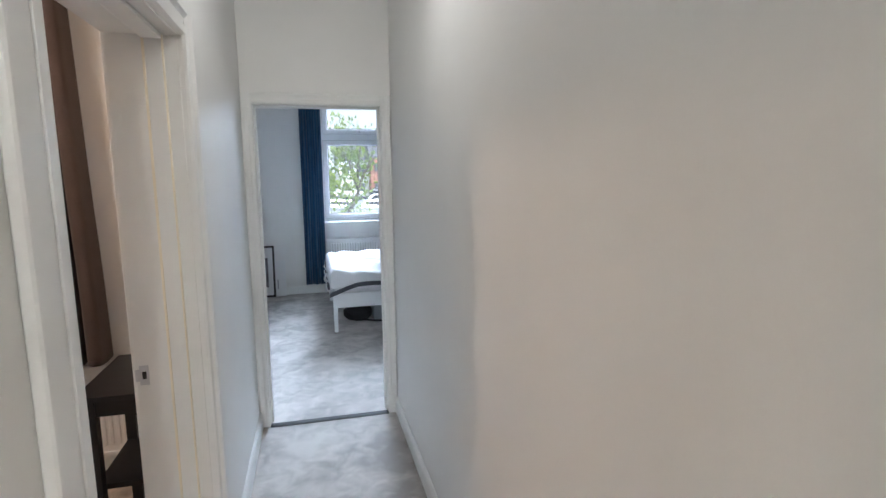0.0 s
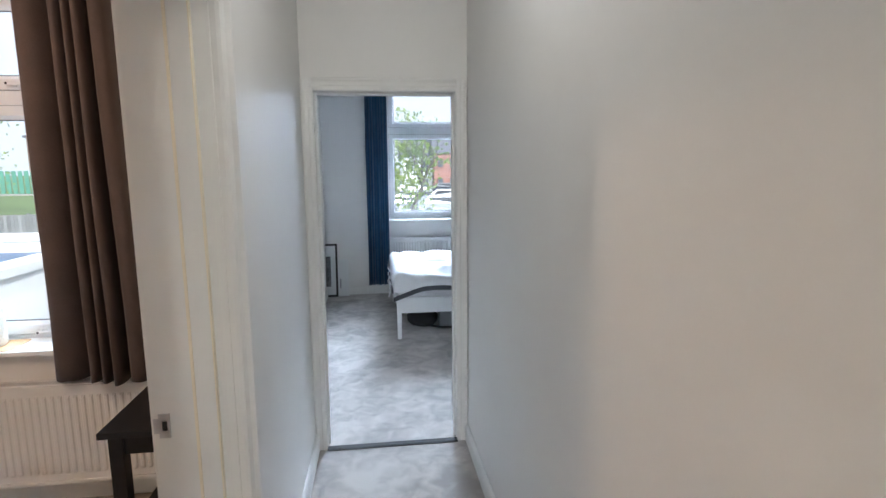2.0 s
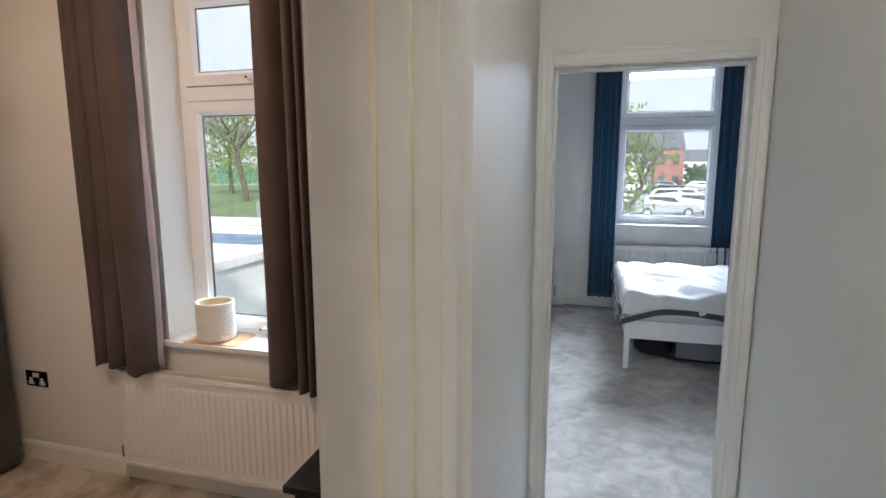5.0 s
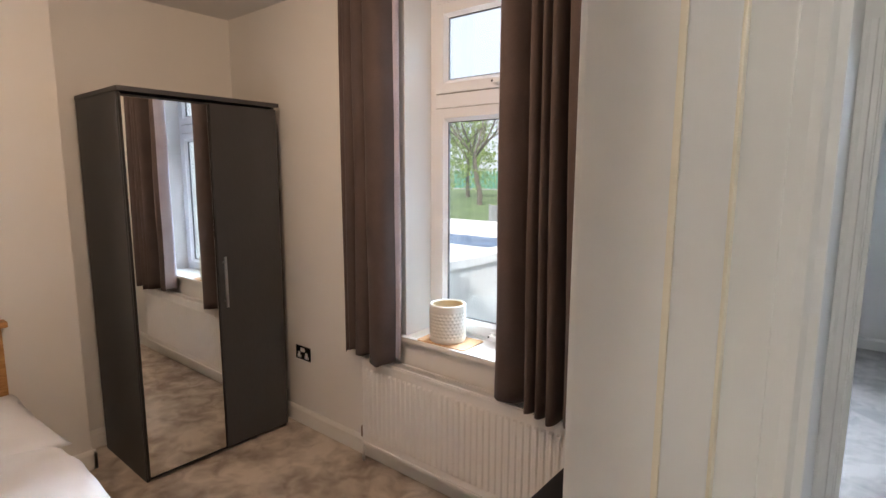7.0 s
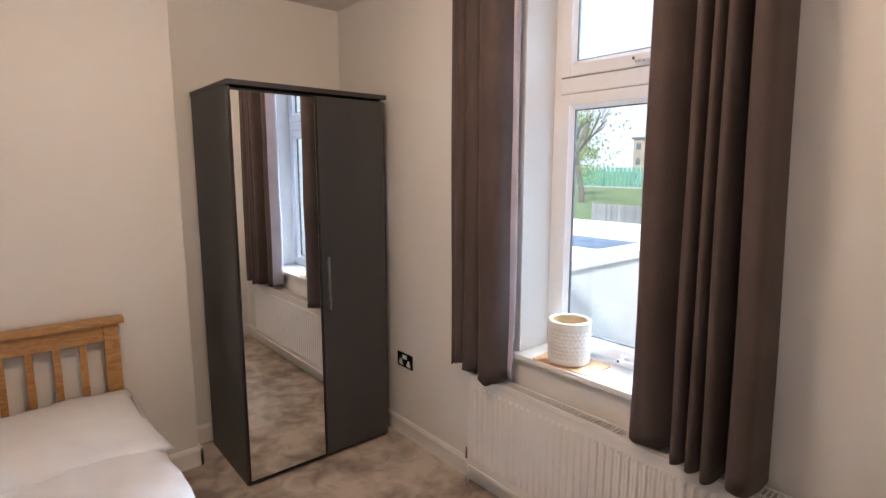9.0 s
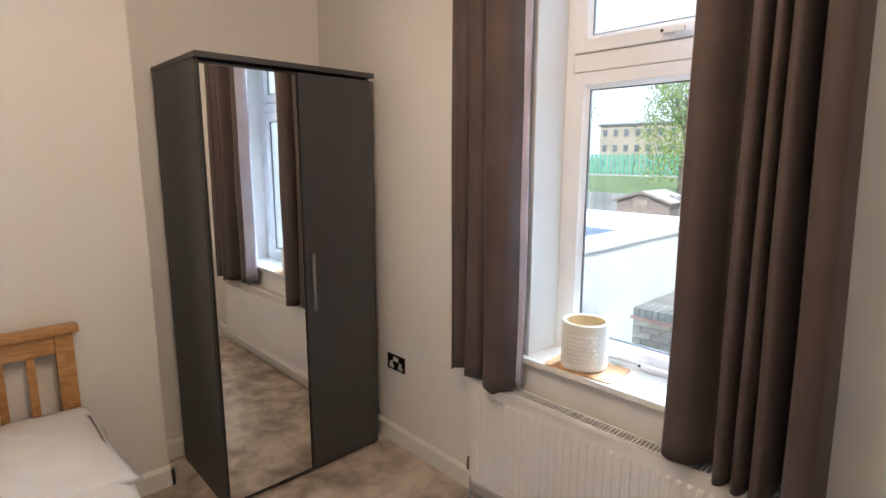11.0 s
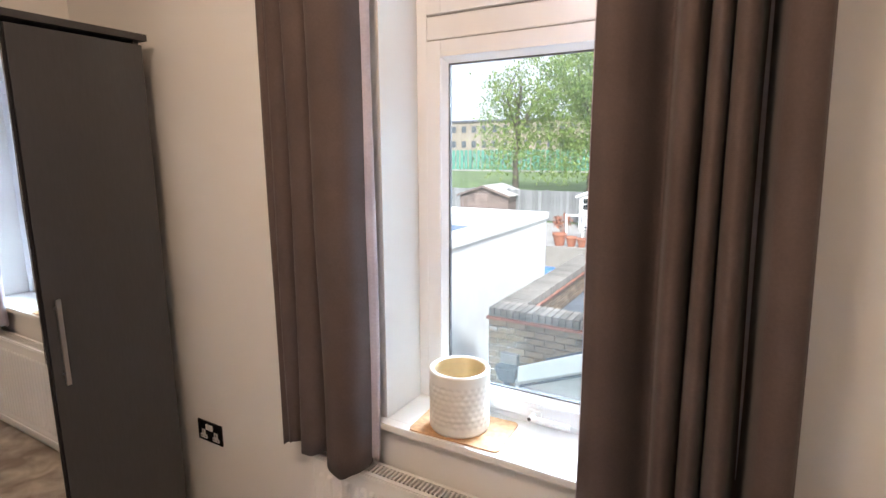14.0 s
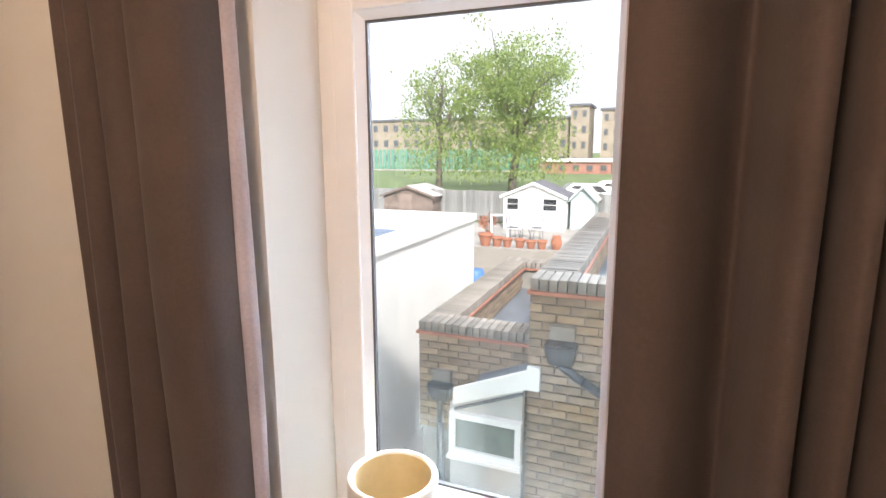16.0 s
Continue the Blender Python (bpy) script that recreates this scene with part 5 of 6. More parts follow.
def parapet_extension(name, x0, x1, y0, y1, top, face_low, front_x1, label, seed, t=0.33, roof_drop=0.45):
    """Flat-roofed brick extension: parapets with a brick-on-edge coping over a tile creasing, felt roof inside."""
    rng = random.Random(seed)
    e = thing(name, ((x0 + x1) / 2, (y0 + y1) / 2, -2.7), label, "extension")
    cz = top - 0.102
    bm = bmesh.new()
    quad_box(bm, x0 + 0.03, x0 + t - 0.03, y0 + 0.03, y1 - 0.03, -2.7, cz - 0.03)
    quad_box(bm, x0 + t - 0.03, x1, y0 + 0.03, y0 + t - 0.03, -2.7, cz - 0.03)
    quad_box(bm, x0 + t - 0.03, x1, y1 - t + 0.03, y1 - 0.03, -2.7, cz - 0.03)
    part("wall", bm, MORTAR, e)
    box_part("roof", (x0 + t - 0.03, x1, y0 + t - 0.03, y1 - t + 0.03, top - roof_drop - 0.05, top - roof_drop), FELT, e, 0, "grey felt flat roof with patches")
    # creasing tiles
    bm = bmesh.new()
    o = 0.022
    quad_box(bm, x0 - o, x0 + t + o, y0 - o, y1 + o, cz - 0.030, cz - 0.004)
    quad_box(bm, x0 + t + o, x1, y0 - o, y0 + t + o, cz - 0.030, cz - 0.004)
    quad_box(bm, x0 + t + o, x1, y1 - t - o, y1 + o, cz - 0.030, cz - 0.004)
    part("tile_creasing", bm, CLAYTILE, e, "red clay tile course under the coping")
    y = y0 + t + 0.04
    while y < y1 - t:
        lay("coping_brick", COPE_Y, (x0 + t / 2 + rng.uniform(-0.004, 0.004), y, cz + 0.051 + rng.uniform(-0.003, 0.003)), e)
        y += 0.075
    for yy in (y0 + t / 2, y1 - t / 2):
        x = x0 + 0.034
        while x < front_x1:
            lay("coping_brick", COPE_X, (x, yy + rng.uniform(-0.004, 0.004), cz + 0.051 + rng.uniform(-0.003, 0.003)), e)
            x += 0.075
    brick_face(x0, front_x1, face_low, cz - 0.032, y0 + 0.02, e, rng)
    # inner face of the side parapet, towards the roof
    z, k = cz - 0.07, 0
    while z > top - roof_drop:
        y = y0 + t + (0.0 if k % 2 else 0.11)
        while y < y1 - t - 0.2:
            lay("brick", STRETCHER, (x0 + t - 0.02, y + 0.1075, z), e, 90)
            y += 0.225
        z -= 0.075
        k += 1
    return e


parapet_extension("brick_extension", -3.40, -2.09, 7.20, 10.9, -0.165, -1.35, -2.12, "low brick extension with a coped parapet and felt roof", 21)
parapet_extension("brick_extension", -2.08, -0.76, 6.50, 11.7, 0.565, -1.62, -0.95, "taller yellow brick extension with a coped parapet and felt roof", 22)


# rainwater hoppers and pipes
def hopper(x, y, z, pipe_to, label):
    h = thing("rain_hopper", (x, y, z), label, "rain hopper")
    bm = bmesh.new()
    t = bmesh.new()
    quad_box(t, x - 0.13, x + 0.13, y - 0.17, y, z - 0.11, z + 0.08)
    for v in t.verts:
        if v.co.z < z:
            v.co.x = x + (v.co.x - x) * 0.72
            v.co.y = y - 0.03 + (v.co.y - y + 0.03) * 0.6
    bmesh.ops.bevel(t, geom=t.edges[:], offset=0.015, segments=2, affect="EDGES")
    join(bm, t)
    part("hopper_head", bm, BLACKPIPE, h)
    bm = bmesh.new()
    p = (x, y - 0.08, z - 0.10)
    for q in pipe_to:
        tube(bm, p, q, 0.036, seg=14)
        p = q
    part("downpipe", bm, BLACKPIPE, h)
    box_part("outlet", (x - 0.10, x + 0.10, y - 0.05, y + 0.03, z + 0.09, z + 0.20), MORTAR, h, 0.004, "pale mortar round the roof outlet")


hopper(-3.12, 7.185, -0.86, [(-3.12, 7.10, -1.2), (-3.12, 7.10, -2.69)], "black plastic rainwater hopper and downpipe on brickwork")
hopper(-1.80, 6.485, 0.0, [(-1.62, 6.41, -0.22), (-1.15, 6.41, -0.48), (-1.15, 6.41, -2.69)], "black plastic rainwater hopper with a slanting pipe")


# lean-to with a small window, between the extensions
def lean_to():
    l = thing("lean_to", (-2.45, 6.7, -2.7), "white lean-to with a sloping fascia board and a small window", "lean-to")
    x0, x1, y = -2.86, -2.10, 6.38
    bm = bmesh.new()
    prism(bm, [(x1, -2.7), (x1, -0.36), (-2.75, -0.61), (-2.75, -2.7)], "y", y + 0.05, y + 0.12)
    part("wall", bm, GREYRENDER, l)
    bm = bmesh.new()
    prism(bm, [(-2.70, -0.590), (x1 + 0.04, -0.345), (x1 + 0.04, -0.18), (-2.70, -0.44)], "y", y - 0.01, y + 0.02)
    part("fascia", bm, UPVC, l, "sloping white fascia board")
    box_part("fascia_end", (x1 + 0.041, x1 + 0.145, y - 0.014, y + 0.03, -0.345, -0.145), UPVC, l, 0.003)
    bm = bmesh.new()
    prism(bm, [(-2.70, -0.66), (x1, -0.42), (x1, -0.40), (-2.70, -0.64)], "y", y + 0.021, 7.19)
    part("roof", bm, FELT, l)
    w = thing("window_3", (-2.38, y, -0.85), "small white framed top-hung window in the lean-to", "window", kind="structure")
    bm = bmesh.new()
    frame_ring(bm, -2.735, -2.095, -1.05, -0.66, 0.052, y - 0.02, y + 0.05)
    part("window_frame", bm, UPVC, w)
    box_part("pane", (-2.682, -2.148, y + 0.012, y + 0.018, -0.997, -0.713), LEANGLASS, w, 0)
    box_part("window_sill", (-2.745, -2.085, y - 0.06, y + 0.05, -1.08, -1.051), UPVC, w, 0.004)
    return l


lean_to()


# ---- outdoors: white rendered extension with a membrane roof ----
def render_extension():
    e = thing("rendered_extension", (-6.5, 8.5, -2.7), "white rendered extension with a blue-grey flat roof", "extension")
    x0, x1, y0, y1, top, t = -9.5, -4.36, 4.6, 11.9, 0.42, 0.34
    bm = bmesh.new()
    quad_box(bm, x1 - t, x1, y0, y1, -2.7, top - 0.13)
    quad_box(bm, x0, x1 - t, y1 - t, y1, -2.7, top - 0.13)
    quad_box(bm, x0, x0 + t, y0, y1 - t, -2.7, top - 0.13)
    part("wall", bm, RENDERWALL, e)
    bm = bmesh.new()
    soft_box(bm, x1 - t - 0.03, x1 + 0.04, y0, y1 + 0.04, top - 0.129, top, r=0.012)
    soft_box(bm, x0, x1 - t - 0.031, y1 - t - 0.03, y1 + 0.04, top - 0.129, top, r=0.012)
    part("coping", bm, RENDERWALL, e)
    box_part("roof", (x0 + t, x1 - t, y0, y1 - t, top - 0.42, top - 0.34), BLUEFELT, e, 0, "blue-grey roof membrane")
    s = thing("roof_light", (-5.9, 8.6, top - 0.34), "flat white roof light with a dark edge", "roof light")
    box_part("kerb", (-6.6, -5.25, 7.6, 9.1, top - 0.34, top - 0.20), BLACKEDGE, s, 0.01)
    box_part("glazing", (-6.57, -5.28, 7.63, 9.07, top - 0.199, top - 0.17), UPVC, s, 0.008)


render_extension()


# ---- outdoors: garden ----
def fence():
    f = thing("fence", (-9, 26, -1.65), "weathered grey board fence at the end of the garden", "fence")
    board = brick_mesh("board", 0.142, 0.02, 1.42, FENCEWOOD)
    rng = random.Random(5)
    x = -17.0
    i = 0
    while x < -3.0:
        if i % 13 == 0:
            bm = bmesh.new()
            soft_box(bm, x - 0.05, x + 0.05, 25.96, 26.06, -1.65, -0.14, r=0.008)
            part("post", bm, FENCEWOOD, f)
        lay("board", board, (x + 0.12, 25.95 + rng.uniform(-0.004, 0.004), -0.90 + rng.uniform(-0.01, 0.01)), f)
        x += 0.15
        i += 1
    for z in (-1.45, -0.4):
        box_part("rail", (-17, -3, 25.965, 26.01, z, z + 0.08), FENCEWOOD, f, 0)


fence()


def garden_shed(x0, x1, y0, y1, base, eave, apex, label, boards_mat, roof_mat, white):
    s = thing("summer_house" if white else "garden_shed", ((x0 + x1) / 2, (y0 + y1) / 2, base), label, "shed")
    xm = (x0 + x1) / 2
    # gable front of lapped boards
    n = 14
    for i in range(n):
        za, zb = base + 0.05 + (apex - base - 0.12) * i / n, base + 0.05 + (apex - base - 0.12) * (i + 1) / n
        def half(z):
            return (x1 - x0) / 2 if z <= eave else (x1 - x0) / 2 * max(0.02, (apex - z) / (apex - eave))
        bm = bmesh.new()
        prism(bm, [(xm - half(za), za), (xm + half(za), za), (xm + half(zb), zb + 0.004), (xm - half(zb), zb + 0.004)], "y", y0 - 0.012, y0 + 0.012)
        part("board", bm, boards_mat, s)
    for i in range(10):
        za, zb = base + 0.05 + (eave - base - 0.08) * i / 10, base + 0.05 + (eave - base - 0.08) * (i + 1) / 10
        box_part("board", (x1 - 0.012, x1 + 0.010, y0 + 0.013, y1, za, zb - 0.006), boards_mat, s, 0)
    box_part("side_wall", (x0 - 0.01, x0 + 0.012, y0 + 0.013, y1, base, eave), boards_mat, s, 0)
    box_part("back_wall", (x0 + 0.013, x1 - 0.013, y1 - 0.02, y1, base, eave), boards_mat, s, 0)
    box_part("floor", (x0, x1, y0 + 0.013, y1 - 0.021, base, base + 0.05), boards_mat, s, 0)
    for sx in (-1, 1):
        bm = bmesh.new()
        ex = xm + sx * ((x1 - x0) / 2 + 0.14)
        ez = eave - 0.14 * (apex - eave) / ((x1 - x0) / 2)
        prism(bm, [(xm, apex), (ex, ez), (ex, ez + 0.045), (xm, apex + 0.05)], "y", y0 - 0.14, y1 + 0.1)
        part("roof_slope", bm, roof_mat, s)
        bm = bmesh.new()
        prism(bm, [(xm, apex - 0.06), (ex, ez - 0.06), (ex, ez + 0.04), (xm, apex + 0.045)], "y", y0 - 0.165, y0 - 0.141)
        part("barge_board", bm, WHITEPAINT if white else boards_mat, s)
    return s


sh = garden_shed(-7.08, -4.55, 24.0, 26.0, -1.63, -0.20, 0.33, "white painted garden summer house with two small windows", WHITEPAINT, SLATE, True)
for xa, xb in ((-6.92, -6.45), (-5.40, -4.86)):
    bm = bmesh.new()
    frame_ring(bm, xa - 0.05, xb + 0.05, -0.84, -0.27, 0.05, 23.945, 23.99)
    w = part("window_frame", bm, WHITEPAINT, sh)
    box_part("pane", (xa + 0.001, xb - 0.001, 23.975, 23.985, -0.789, -0.321), DARKGLASS, w, 0)
    box_part("glazing_bar", (xa + 0.001, xb - 0.001, 23.955, 23.972, -0.57, -0.545), WHITEPAINT, w, 0)
box_part("door", (-6.30, -5.52, 23.955, 23.987, -1.58, -0.25), WHITEPAINT, sh, 0.006)
sh2 = garden_shed(-13.3, -10.75, 25.0, 27.2, -1.65, -0.42, 0.0, "old brown boarded garden shed with pale roofing felt", SHEDWOOD, SHEDROOF, False)
box_part("door", (-12.5, -11.8, 24.96, 24.986, -1.6, -0.35), SHEDWOOD, sh2, 0.005)

sh3 = garden_shed(-4.40, -3.42, 24.7, 26.3, -1.63, -0.30, 0.18, "small pale blue-grey garden shed beside the summer house", PALEBLUE, SHEDROOF, False)
box_part("door", (-4.22, -3.66, 24.66, 24.686, -1.58, -0.35), PALEBLUE, sh3, 0.005)


def flower_pot(x, y, r, h, base, jar=False):
    p = thing("flower_pot", (x, y, base), "terracotta flower pot standing on the terrace edge", "flower pot", "terrace flower pots")
    bm = bmesh.new()
    prof = [(r * 0.62, 0), (r * 0.95, h * 0.75), (r * 0.93, h), (r * 0.80, h), (r * 0.78, h * 0.8), (0.001, h * 0.78)]
    if jar:
        prof = [(r * 0.6, 0), (r * 0.95, h * 0.35), (r, h * 0.6), (r * 0.7, h * 0.86), (r * 0.8, h), (r * 0.7, h), (r * 0.6, h * 0.86), (0.001, h * 0.8)]
    lathe(bm, prof, (x, y, base), 22)
    part("body", bm, TERRACOTTA, p)
    if not jar:
        bm = bmesh.new()
        lathe(bm, [(r * 0.96, h * 0.76), (r * 1.06, h * 0.78), (r * 1.06, h * 1.01), (r * 0.90, h * 1.01)], (x, y, base), 22)
        part("rim", bm, TERRACOTTA, p)


for i, (dx, r, h) in enumerate(((0, 0.24, 0.44), (0.42, 0.19, 0.34), (0.78, 0.17, 0.31), (1.22, 0.18, 0.31), (1.60, 0.17, 0.28), (1.97, 0.17, 0.30))):
    flower_pot(-6.55 + dx, 19.75, r, h, -1.63)
flower_pot(-4.12, 19.85, 0.19, 0.46, -1.63, True)
structure("terrace_wall", [(-9.5, -2.5, 19.30, 19.375, -2.75, -1.62)], MORTAR, "low retaining wall in front of the garden terrace", "wall")


def bistro_chair(x, y, turn):
    c = thing("garden_chair", (0, 0, 0), "slim metal garden chair on the terrace", "chair", "garden chairs")
    bm = bmesh.new()
    lathe(bm, [(0.001, 0.44), (0.19, 0.44), (0.20, 0.455), (0.19, 0.465), (0.001, 0.462)], (0, 0, 0), 20)
    part("seat", bm, SLATE, c)
    for sx in (-1, 1):
        bm = bmesh.new()
        tube(bm, (sx * 0.15, -0.14, 0.44), (sx * 0.18, -0.19, 0), 0.014, seg=8)
        part("leg", bm, SLATE, c)
        bm = bmesh.new()
        tube(bm, (sx * 0.18, 0.19, 0), (sx * 0.15, 0.17, 0.46), 0.014, seg=8)
        tube(bm, (sx * 0.15, 0.17, 0.46), (sx * 0.16, 0.22, 0.92), 0.014, seg=8)
        part("leg", bm, SLATE, c)
    bm = bmesh.new()
    for z in (0.72, 0.80, 0.90):
        tube(bm, (-0.16, 0.205, z), (0.16, 0.205, z), 0.016, seg=8)
    part("backrest", bm, SLATE, c)
    bpy.context.view_layer.update()
    c.matrix_basis = pose(x, y, -1.63, 0, 0, turn)


bistro_chair(-6.0, 21.4, 80)
bistro_chair(-5.15, 21.6, -60)
gt = thing("garden_table", (-5.6, 21.5, -1.63), "small round metal garden table on the terrace", "table")
bm = bmesh.new()
lathe(bm, [(0.001, 0.70), (0.32, 0.70), (0.33, 0.715), (0.32, 0.725), (0.001, 0.725)], (-5.6, 21.5, -1.63), 26)
part("tabletop", bm, WHITEPAINT, gt)
for a in (0, 120, 240):
    bm = bmesh.new()
    tube(bm, (-5.6 + 0.10 * math.cos(radians(a)), 21.5 + 0.10 * math.sin(radians(a)), -0.93), (-5.6 + 0.26 * math.cos(radians(a)), 21.5 + 0.26 * math.sin(radians(a)), -1.63), 0.014, seg=8)
    part("leg", bm, SLATE, gt)

# white frame leaning, red shrub in a tub, logs and rubble on the lower yard
lf = thing("old_window_frame", (-6.6, 21.2, -1.63), "old white window frame leaning on the terrace", "window frame")
bm = bmesh.new()
frame_ring(bm, -0.32, 0.32, 0.0, 0.95, 0.07, -0.02, 0.02)
fo = part("frame", bm, WHITEPAINT)
fo.parent = lf
lf.matrix_basis = pose(-6.45, 21.2, -1.62, -18, 0, 25)


def shrub(name, x, y, base, r, h, mat, n, label, seed):
    rng = random.Random(seed)
    s = thing(name, (x, y, base), label, "shrub")
    bm = bmesh.new()
    for i in range(9):
        a = rng.uniform(0, 6.28)
        tube(bm, (x, y, base), (x + 0.6 * r * math.cos(a), y + 0.6 * r * math.sin(a), base + h * rng.uniform(0.5, 0.9)), 0.02, 0.006, seg=6)
    part("stems", bm, BARK, s)
    bm = bmesh.new()
    leaf_cloud(bm, [(Vector((x + rng.gauss(0, r * 0.4), y + rng.gauss(0, r * 0.4), base + h * rng.uniform(0.35, 1.0))), r * 0.5) for _ in range(12)], n, 0.07, rng)
    part("leaves", bm, mat, s)


def leaf_cloud(bm, clumps, n, size, rng):
    for _ in range(n):
        c, r = rng.choice(clumps)
        d = Vector((rng.gauss(0, 1), rng.gauss(0, 1), rng.gauss(0, 0.8)))
        p = c + d * r * 0.55
        q = Euler((rng.uniform(0, 6.28), rng.uniform(0, 6.28), rng.uniform(0, 6.28))).to_matrix()
        s = size * rng.uniform(0.6, 1.4)
        v = [bm.verts.new(p + q @ Vector(o)) for o in ((-s, 0, 0), (0, -s * 0.55, s * 0.12), (s, 0, 0), (0, s * 0.55, s * 0.12))]
        bm.faces.new(v)


shrub("shrub", -7.0, 21.6, -1.63, 0.32, 0.75, TERRACOTTA, 170, "red-leaved shrub on the terrace", 3)
rng = random.Random(17)
for i in range(9):
    x, y = -6.2 + rng.uniform(-0.7, 1.6), 17.5 + rng.uniform(-0.8, 0.8)
    bm = bmesh.new()
    a = rng.uniform(-0.5, 0.5)
    L = rng.uniform(0.5, 1.2)
    g = ground_height(x, y)
    t = bmesh.new()
    soft_box(t, -L / 2, L / 2, -0.06, 0.06, 0, 0.05, r=0.006)
    join(bm, t, pose(x, y, g, 0, 0, math.degrees(a)))
    tagged(mesh_object("timber_board", bm, SHEDROOF if i % 2 else SHEDWOOD), "loose weathered timber board lying in the yard", "board", "loose timber boards")
bm = bmesh.new()
lathe(bm, [(0.28, 0.0), (0.33, 0.3), (0.33, 0.55), (0.25, 0.72), (0.001, 0.76)], (-13.6, 18.5, ground_height(-13.6, 18.5)), 24)
tagged(mesh_object("water_butt", bm, TURQUOISE), "turquoise plastic garden barrel standing on the grass", "barrel")

bm = bmesh.new()
lathe(bm, [(0.001, 0.0), (0.24, 0.0), (0.27, 0.30), (0.27, 0.62), (0.23, 0.86), (0.19, 0.90), (0.001, 0.90)], (-5.98, 17.0, ground_height(-5.98, 17.0)), 24)
tagged(mesh_object("water_butt", bm, BLUEPLASTIC), "blue plastic water butt standing in the yard", "barrel")


# ---- trees ----
def tree(name, x, y, base, height, spread, fork, seed, leaves, leaf_size, label, mat=None, trunk=0.3, bare=0.0):
    rng = random.Random(seed)
    tr = thing(name, (x, y, base), label, "tree")
    bm = bmesh.new()
    tips = []

    def limb(p, d, length, r, depth):
        steps = 4
        for i in range(steps):
            q = p + d * (length / steps)
            r2 = r * (0.88 if depth else 0.93)
            tube(bm, p, q, r, r2, seg=8 if depth < 2 else 5, caps=False)
            p, r = q, r2
            d = (d + Vector((rng.gauss(0, 0.12), rng.gauss(0, 0.12), rng.gauss(0.05, 0.08)))).normalized()
            if depth >= 1 and depth < 4:
                if rng.random() < 0.75:
                    e = (d + Vector((rng.gauss(0, 0.6), rng.gauss(0, 0.6), rng.gauss(0.1, 0.35)))).normalized()
                    limb(p, e, length * rng.uniform(0.45, 0.65), r * 0.55, depth + 1)
            if depth >= 2:
                tips.append(p.copy())
        if depth == 0:
            for k in range(6):
                a = k * 1.05 + rng.uniform(-0.3, 0.3)
                out = spread * rng.uniform(0.7, 1.1)
                e = Vector((math.cos(a) * out, math.sin(a) * out, (height - fork) * rng.uniform(0.6, 1.0))).normalized()
                limb(p, e, (height - fork) * rng.uniform(0.55, 0.72), r * 0.6, 1)
    limb(Vector((x, y, base - 0.1)), Vector((rng.gauss(0, 0.02), rng.gauss(0, 0.02), 1)).normalized(), fork, trunk, 0)
    part("trunk", bm, BARK, tr)
    if leaves:
        low = []
        for _ in range(int(len(tips) * 0.9)):
            a, rr = rng.uniform(0, 6.28), spread * rng.uniform(0.3, 1.0)
            low.append(Vector((x + rr * math.cos(a), y + rr * math.sin(a), base + fork * rng.uniform(0.3, 1.15))))
        fill = []
        while len(fill) < 300 * (1 - bare):
            v = Vector((rng.uniform(-1, 1), rng.uniform(-1, 1), rng.uniform(-1, 1)))
            if 0.25 < v.length < 1:
                fill.append(Vector((x + v.x * spread * 0.95, y + v.y * spread * 0.95, base + height * (0.60 + 0.36 * v.z))))
        clumps = [(p, 0.75) for p in tips if rng.random() > bare] + [(p, 0.9) for p in low] + [(p, 0.8) for p in fill] * 9
        bm = bmesh.new()
        leaf_cloud(bm, clumps, leaves, leaf_size, rng)
        part("crown", bm, mat or LEAF, tr)
    return tr


tree("tree", -18.6, 45, -1.65, 10.8, 3.6, 5.0, 4, 5200, 0.12, "young street tree with sparse spring leaves", bare=0.45)
tree("tree", -12.1, 45, -1.65, 12.6, 4.9, 4.4, 9, 21000, 0.115, "broad tree in fresh spring leaf", trunk=0.36, bare=0.1)
tree("tree", -32.0, 46, -1.65, 11.5, 4.2, 5.0, 14, 500, 0.15, "nearly bare tree at the edge of the grass", bare=0.6)
tree("tree", -44.0, 60, -1.65, 12, 4.2, 5.0, 15, 3000, 0.2, "tree at the edge of the grass with thin leaves", bare=0.4)
tree("tree", 2.0, 30, -1.65, 6.6, 1.1, 2.6, 22, 1500, 0.12, "small tree with yellow-green spring leaves in front of the house", trunk=0.13)


# ---- far buildings ----
def block(name, x0, x1, y0, y1, base, top, mat, roof, storeys, bays, label, pitched=False):
    b = thing(name, ((x0 + x1) / 2, y0, base), label, "building")
    bm = bmesh.new()
    quad_box(bm, x0, x1, y0, y1, base, top)
    part("wall", bm, mat, b)
    bm = bmesh.new()
    if pitched:
        ym = (y0 + y1) / 2
        prism(bm, [(y0 - 0.3, top), (y1 + 0.3, top), (ym, top + (y1 - y0) * 0.4)], "x", x0 - 0.2, x1 + 0.2)
    else:
        quad_box(bm, x0 - 0.4, x1 + 0.4, y0 - 0.4, y1 + 0.4, top, top + 0.5)
    part("roof", bm, roof, b)
    h = (top - base) / storeys
    w = (x1 - x0) / bays
    pane = brick_mesh("window", w * 0.42, 0.12, h * 0.44, FARGLASS)
    trim = brick_mesh("window_frame", w * 0.50, 0.08, h * 0.52, mat)
    for s in range(storeys):
        for k in range(bays):
            at = (x0 + (k + 0.5) * w, y0 - 0.02, base + (s + 0.52) * h)
            lay("window", trim, at, b)
            lay("window_pane", pane, (at[0], at[1] - 0.04, at[2]), b)
    return b


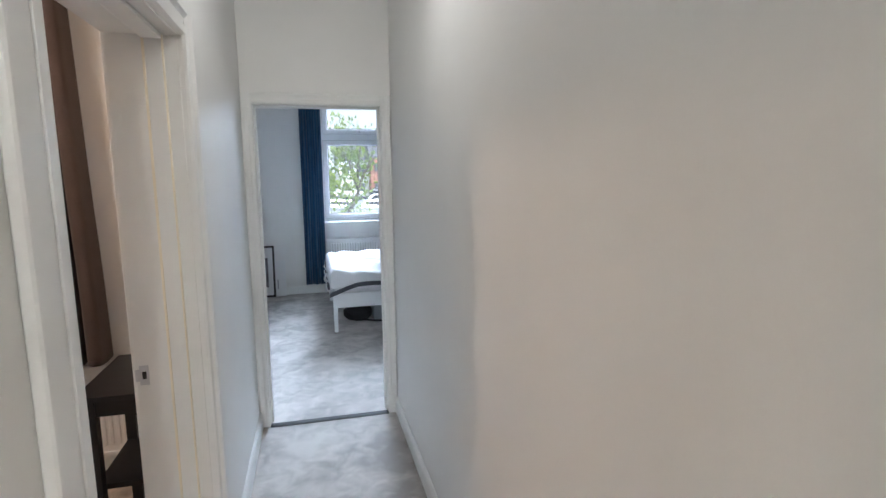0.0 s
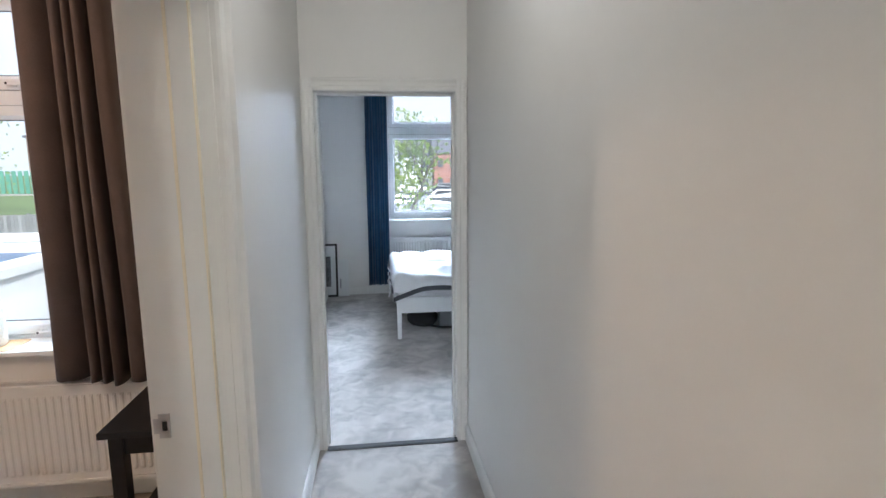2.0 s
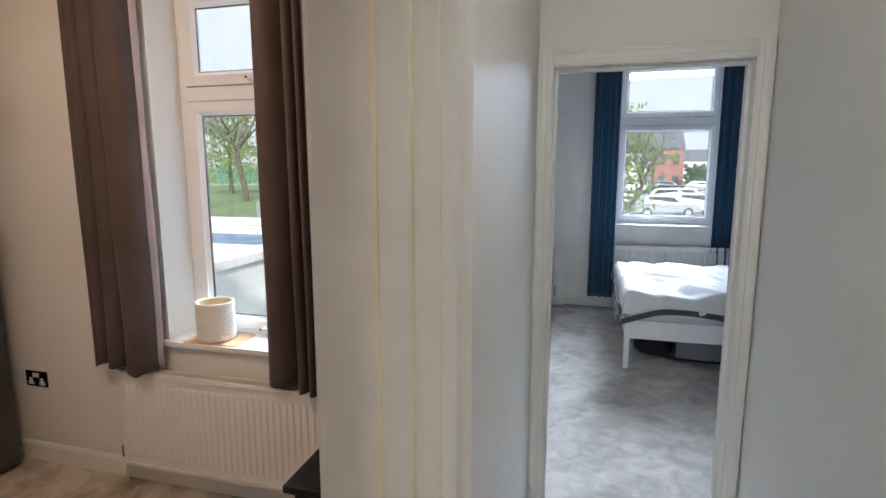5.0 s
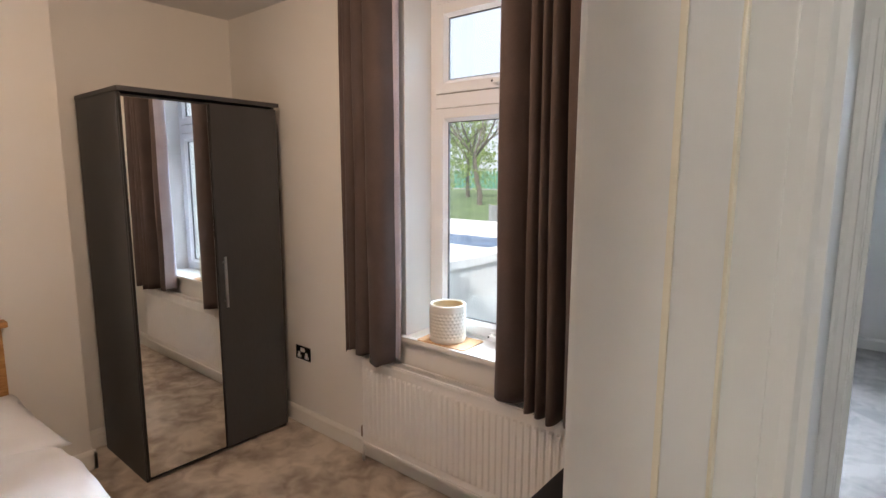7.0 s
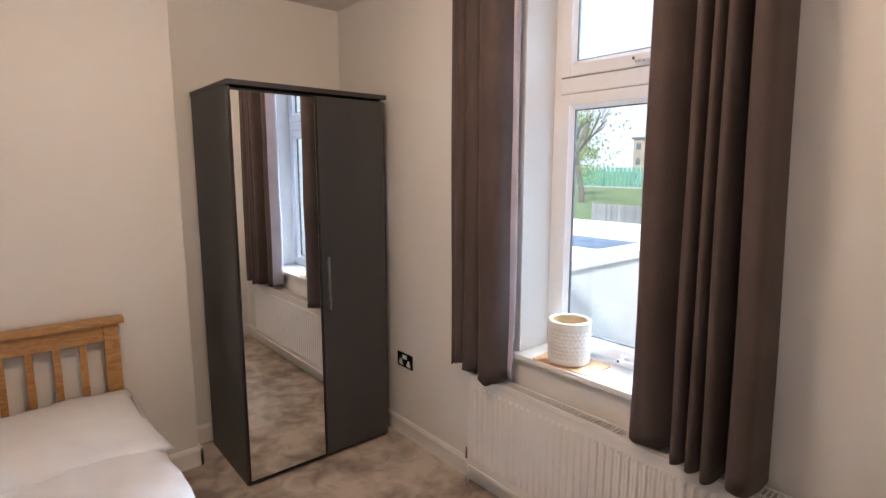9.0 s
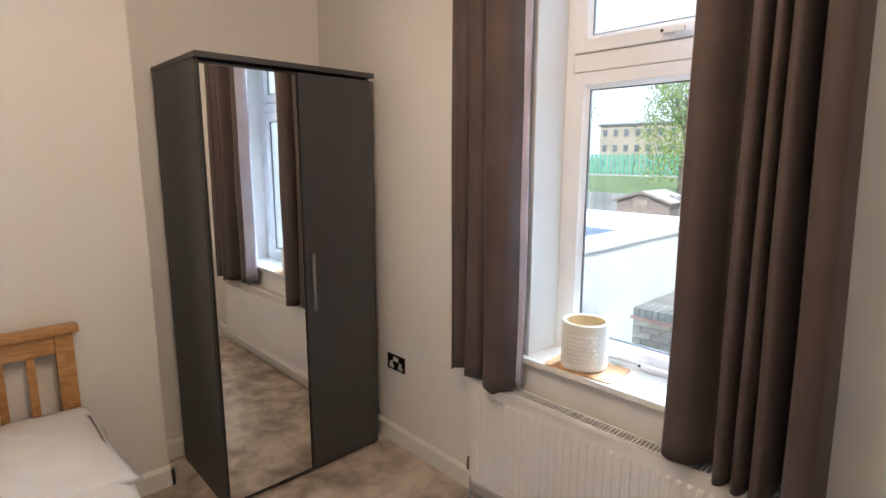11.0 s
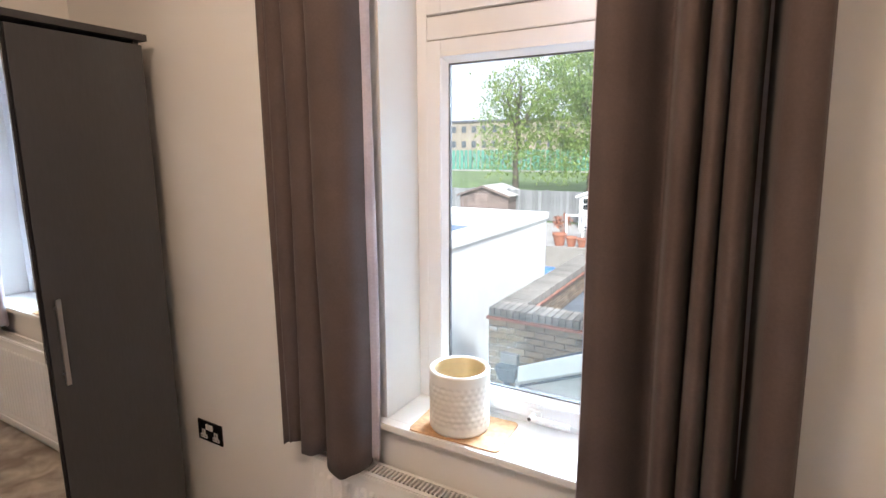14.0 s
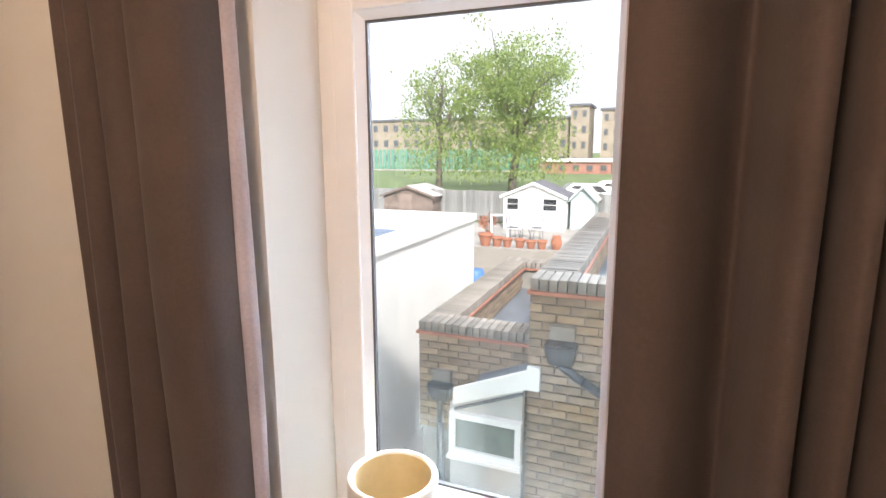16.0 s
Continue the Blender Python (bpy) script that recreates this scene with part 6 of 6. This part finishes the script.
block("school_building", -76, -34, 130, 142, -2, 9.6, TANBRICK, SLATE, 3, 14, "long tan brick building beyond the field")
block("school_building", -33, -20, 126, 138, -2, 9.0, TANBRICK, SLATE, 3, 5, "tan brick building beyond the field")
block("apartment_building", -19.5, -15.5, 124, 134, -2, 11.5, TANBRICK, SLATE, 4, 2, "narrow tan brick block of flats")
block("apartment_building", -13.0, -9.0, 126, 136, -2, 10.6, TANBRICK, SLATE, 4, 2, "narrow tan brick block of flats")
block("low_building", -19, -8, 92, 98, -2, 0.0, REDBRICK, WHITEPAINT, 1, 5, "low dark red pavilion with a white roof edge")
block("terraced_house", 9.3, 13.0, 82, 90, -1.7, 4.2, REDBRICK, SLATE, 2, 2, "red brick terraced house across the street", True)
block("terraced_house", 4.4, 9.2, 84, 92, -1.7, 3.8, WHITEPAINT, SLATE, 2, 2, "pale rendered terraced house across the street", True)
block("terraced_house", 16.5, 24.0, 150, 158, -2, 3.4, REDBRICK, SLATE, 2, 4, "distant brick house down the street", True)
block("terraced_house", 25.0, 34.0, 160, 168, -2, 3.4, WHITEPAINT, SLATE, 2, 4, "distant pale house down the street", True)
sf = thing("sports_fence", (-50, 108, -2), "green mesh sports court fence beyond the field", "fence")
bm = bmesh.new()
for i in range(58):
    quad_box(bm, -84 + i * 1.05, -84 + i * 1.05 + 0.75, 107.95, 108.05, -2, 2.2)
part("mesh_panels", bm, GREENMESH, sf)
tagged(sf.children[0], kind="stuff")
for x in (-84, -70, -55, -40, -24):
    bm = bmesh.new()
    tube(bm, (x, 107.8, -2), (x, 107.8, 2.4), 0.08, seg=8)
    part("post", bm, GREENMESH, sf)


def hedge(x0, x1, y0, y1, base, top, label, seed):
    rng = random.Random(seed)
    bm = bmesh.new()
    cl = []
    for _ in range(140):
        cl.append((Vector((rng.uniform(x0, x1), rng.uniform(y0, y1), base + (top - base) * rng.uniform(0.1, 0.95))), 0.5))
    leaf_cloud(bm, cl, 3800, 0.24, rng)
    quad_box(bm, x0 + 0.3, x1 - 0.3, y0 + 0.3, y1 - 0.3, base, top - 0.5)
    return tagged(mesh_object("hedge", bm, HEDGE), label, "hedge", kind="stuff")


hedge(13.4, 18.5, 78, 81, -1.7, 1.6, "dense green hedge beside the street", 31)


def car(x, y, base, turn, mat, label):
    c = thing("car", (0, 0, 0), label, "car", "parked cars")
    bm = bmesh.new()
    out = [(-2.1, 0.30), (2.1, 0.30), (2.12, 0.62), (1.95, 0.82), (1.05, 0.92), (0.45, 1.40), (-1.15, 1.44), (-1.85, 0.98), (-2.1, 0.90)]
    t = bmesh.new()
    prism(t, out, "y", -0.86, 0.86)
    for v in t.verts:
        if v.co.z > 1.2:
            v.co.y *= 0.80
    bmesh.ops.recalc_face_normals(t, faces=t.faces[:])
    bmesh.ops.bevel(t, geom=t.edges[:], offset=0.06, segments=2, affect="EDGES")
    join(bm, t)
    part("body", bm, mat, c)
    for s in (-1, 1):
        bm = bmesh.new()
        v = [bm.verts.new(p) for p in ((-1.55, s * 0.80, 0.98), (0.75, s * 0.83, 0.96), (0.36, s * 0.735, 1.32), (-1.12, s * 0.735, 1.34))]
        w = [bm.verts.new((p.co.x, p.co.y + s * 0.03, p.co.z)) for p in v]
        bm.faces.new(v), bm.faces.new(w[::-1])
        for i in range(4):
            bm.faces.new((v[i], w[i], w[(i + 1) % 4], v[(i + 1) % 4]))
        part("side_window", bm, DARKGLASS, c)
    for wx in (-1.3, 1.3):
        for s in (-1, 1):
            bm = bmesh.new()
            tube(bm, (wx, s * 0.70, 0.31), (wx, s * 0.88, 0.31), 0.31, seg=20)
            k = part("wheel", bm, TYRE, c)
            bm = bmesh.new()
            tube(bm, (wx, s * 0.865, 0.31), (wx, s * 0.89, 0.31), 0.19, seg=16)
            part("rim", bm, STEEL, k)
    bpy.context.view_layer.update()
    c.matrix_basis = pose(x, y, base, 0, 0, turn)


for x, y, a, m, l in ((6.4, 50.5, 176, WHITEPAINT, "white parked car"), (8.6, 52, 3, DARKCAR, "dark parked car"), (2.6, 40, 10, CARPAINT, "silver parked car"), (5.0, 38.5, 12, CARPAINT, "silver parked car"), (7.5, 41.5, 8, WHITEPAINT, "white parked car"), (3.4, 45, 175, DARKCAR, "dark parked car"), (9.6, 47.5, 80, CARPAINT, "silver parked car"), (-4.6, 33.5, 20, CARPAINT, "silver parked car beyond the garden fence"), (-3.0, 36.5, 15, WHITEPAINT, "white parked car beyond the garden fence"),
                      (5.5, 77, 0, WHITEPAINT, "white parked car by the houses"), (10.6, 78, 0, DARKCAR, "dark parked car by the houses"), (14.5, 77, 0, CARPAINT, "silver parked car by the houses")):
    car(x, y, -1.60, a, m, l + " seen through the window")
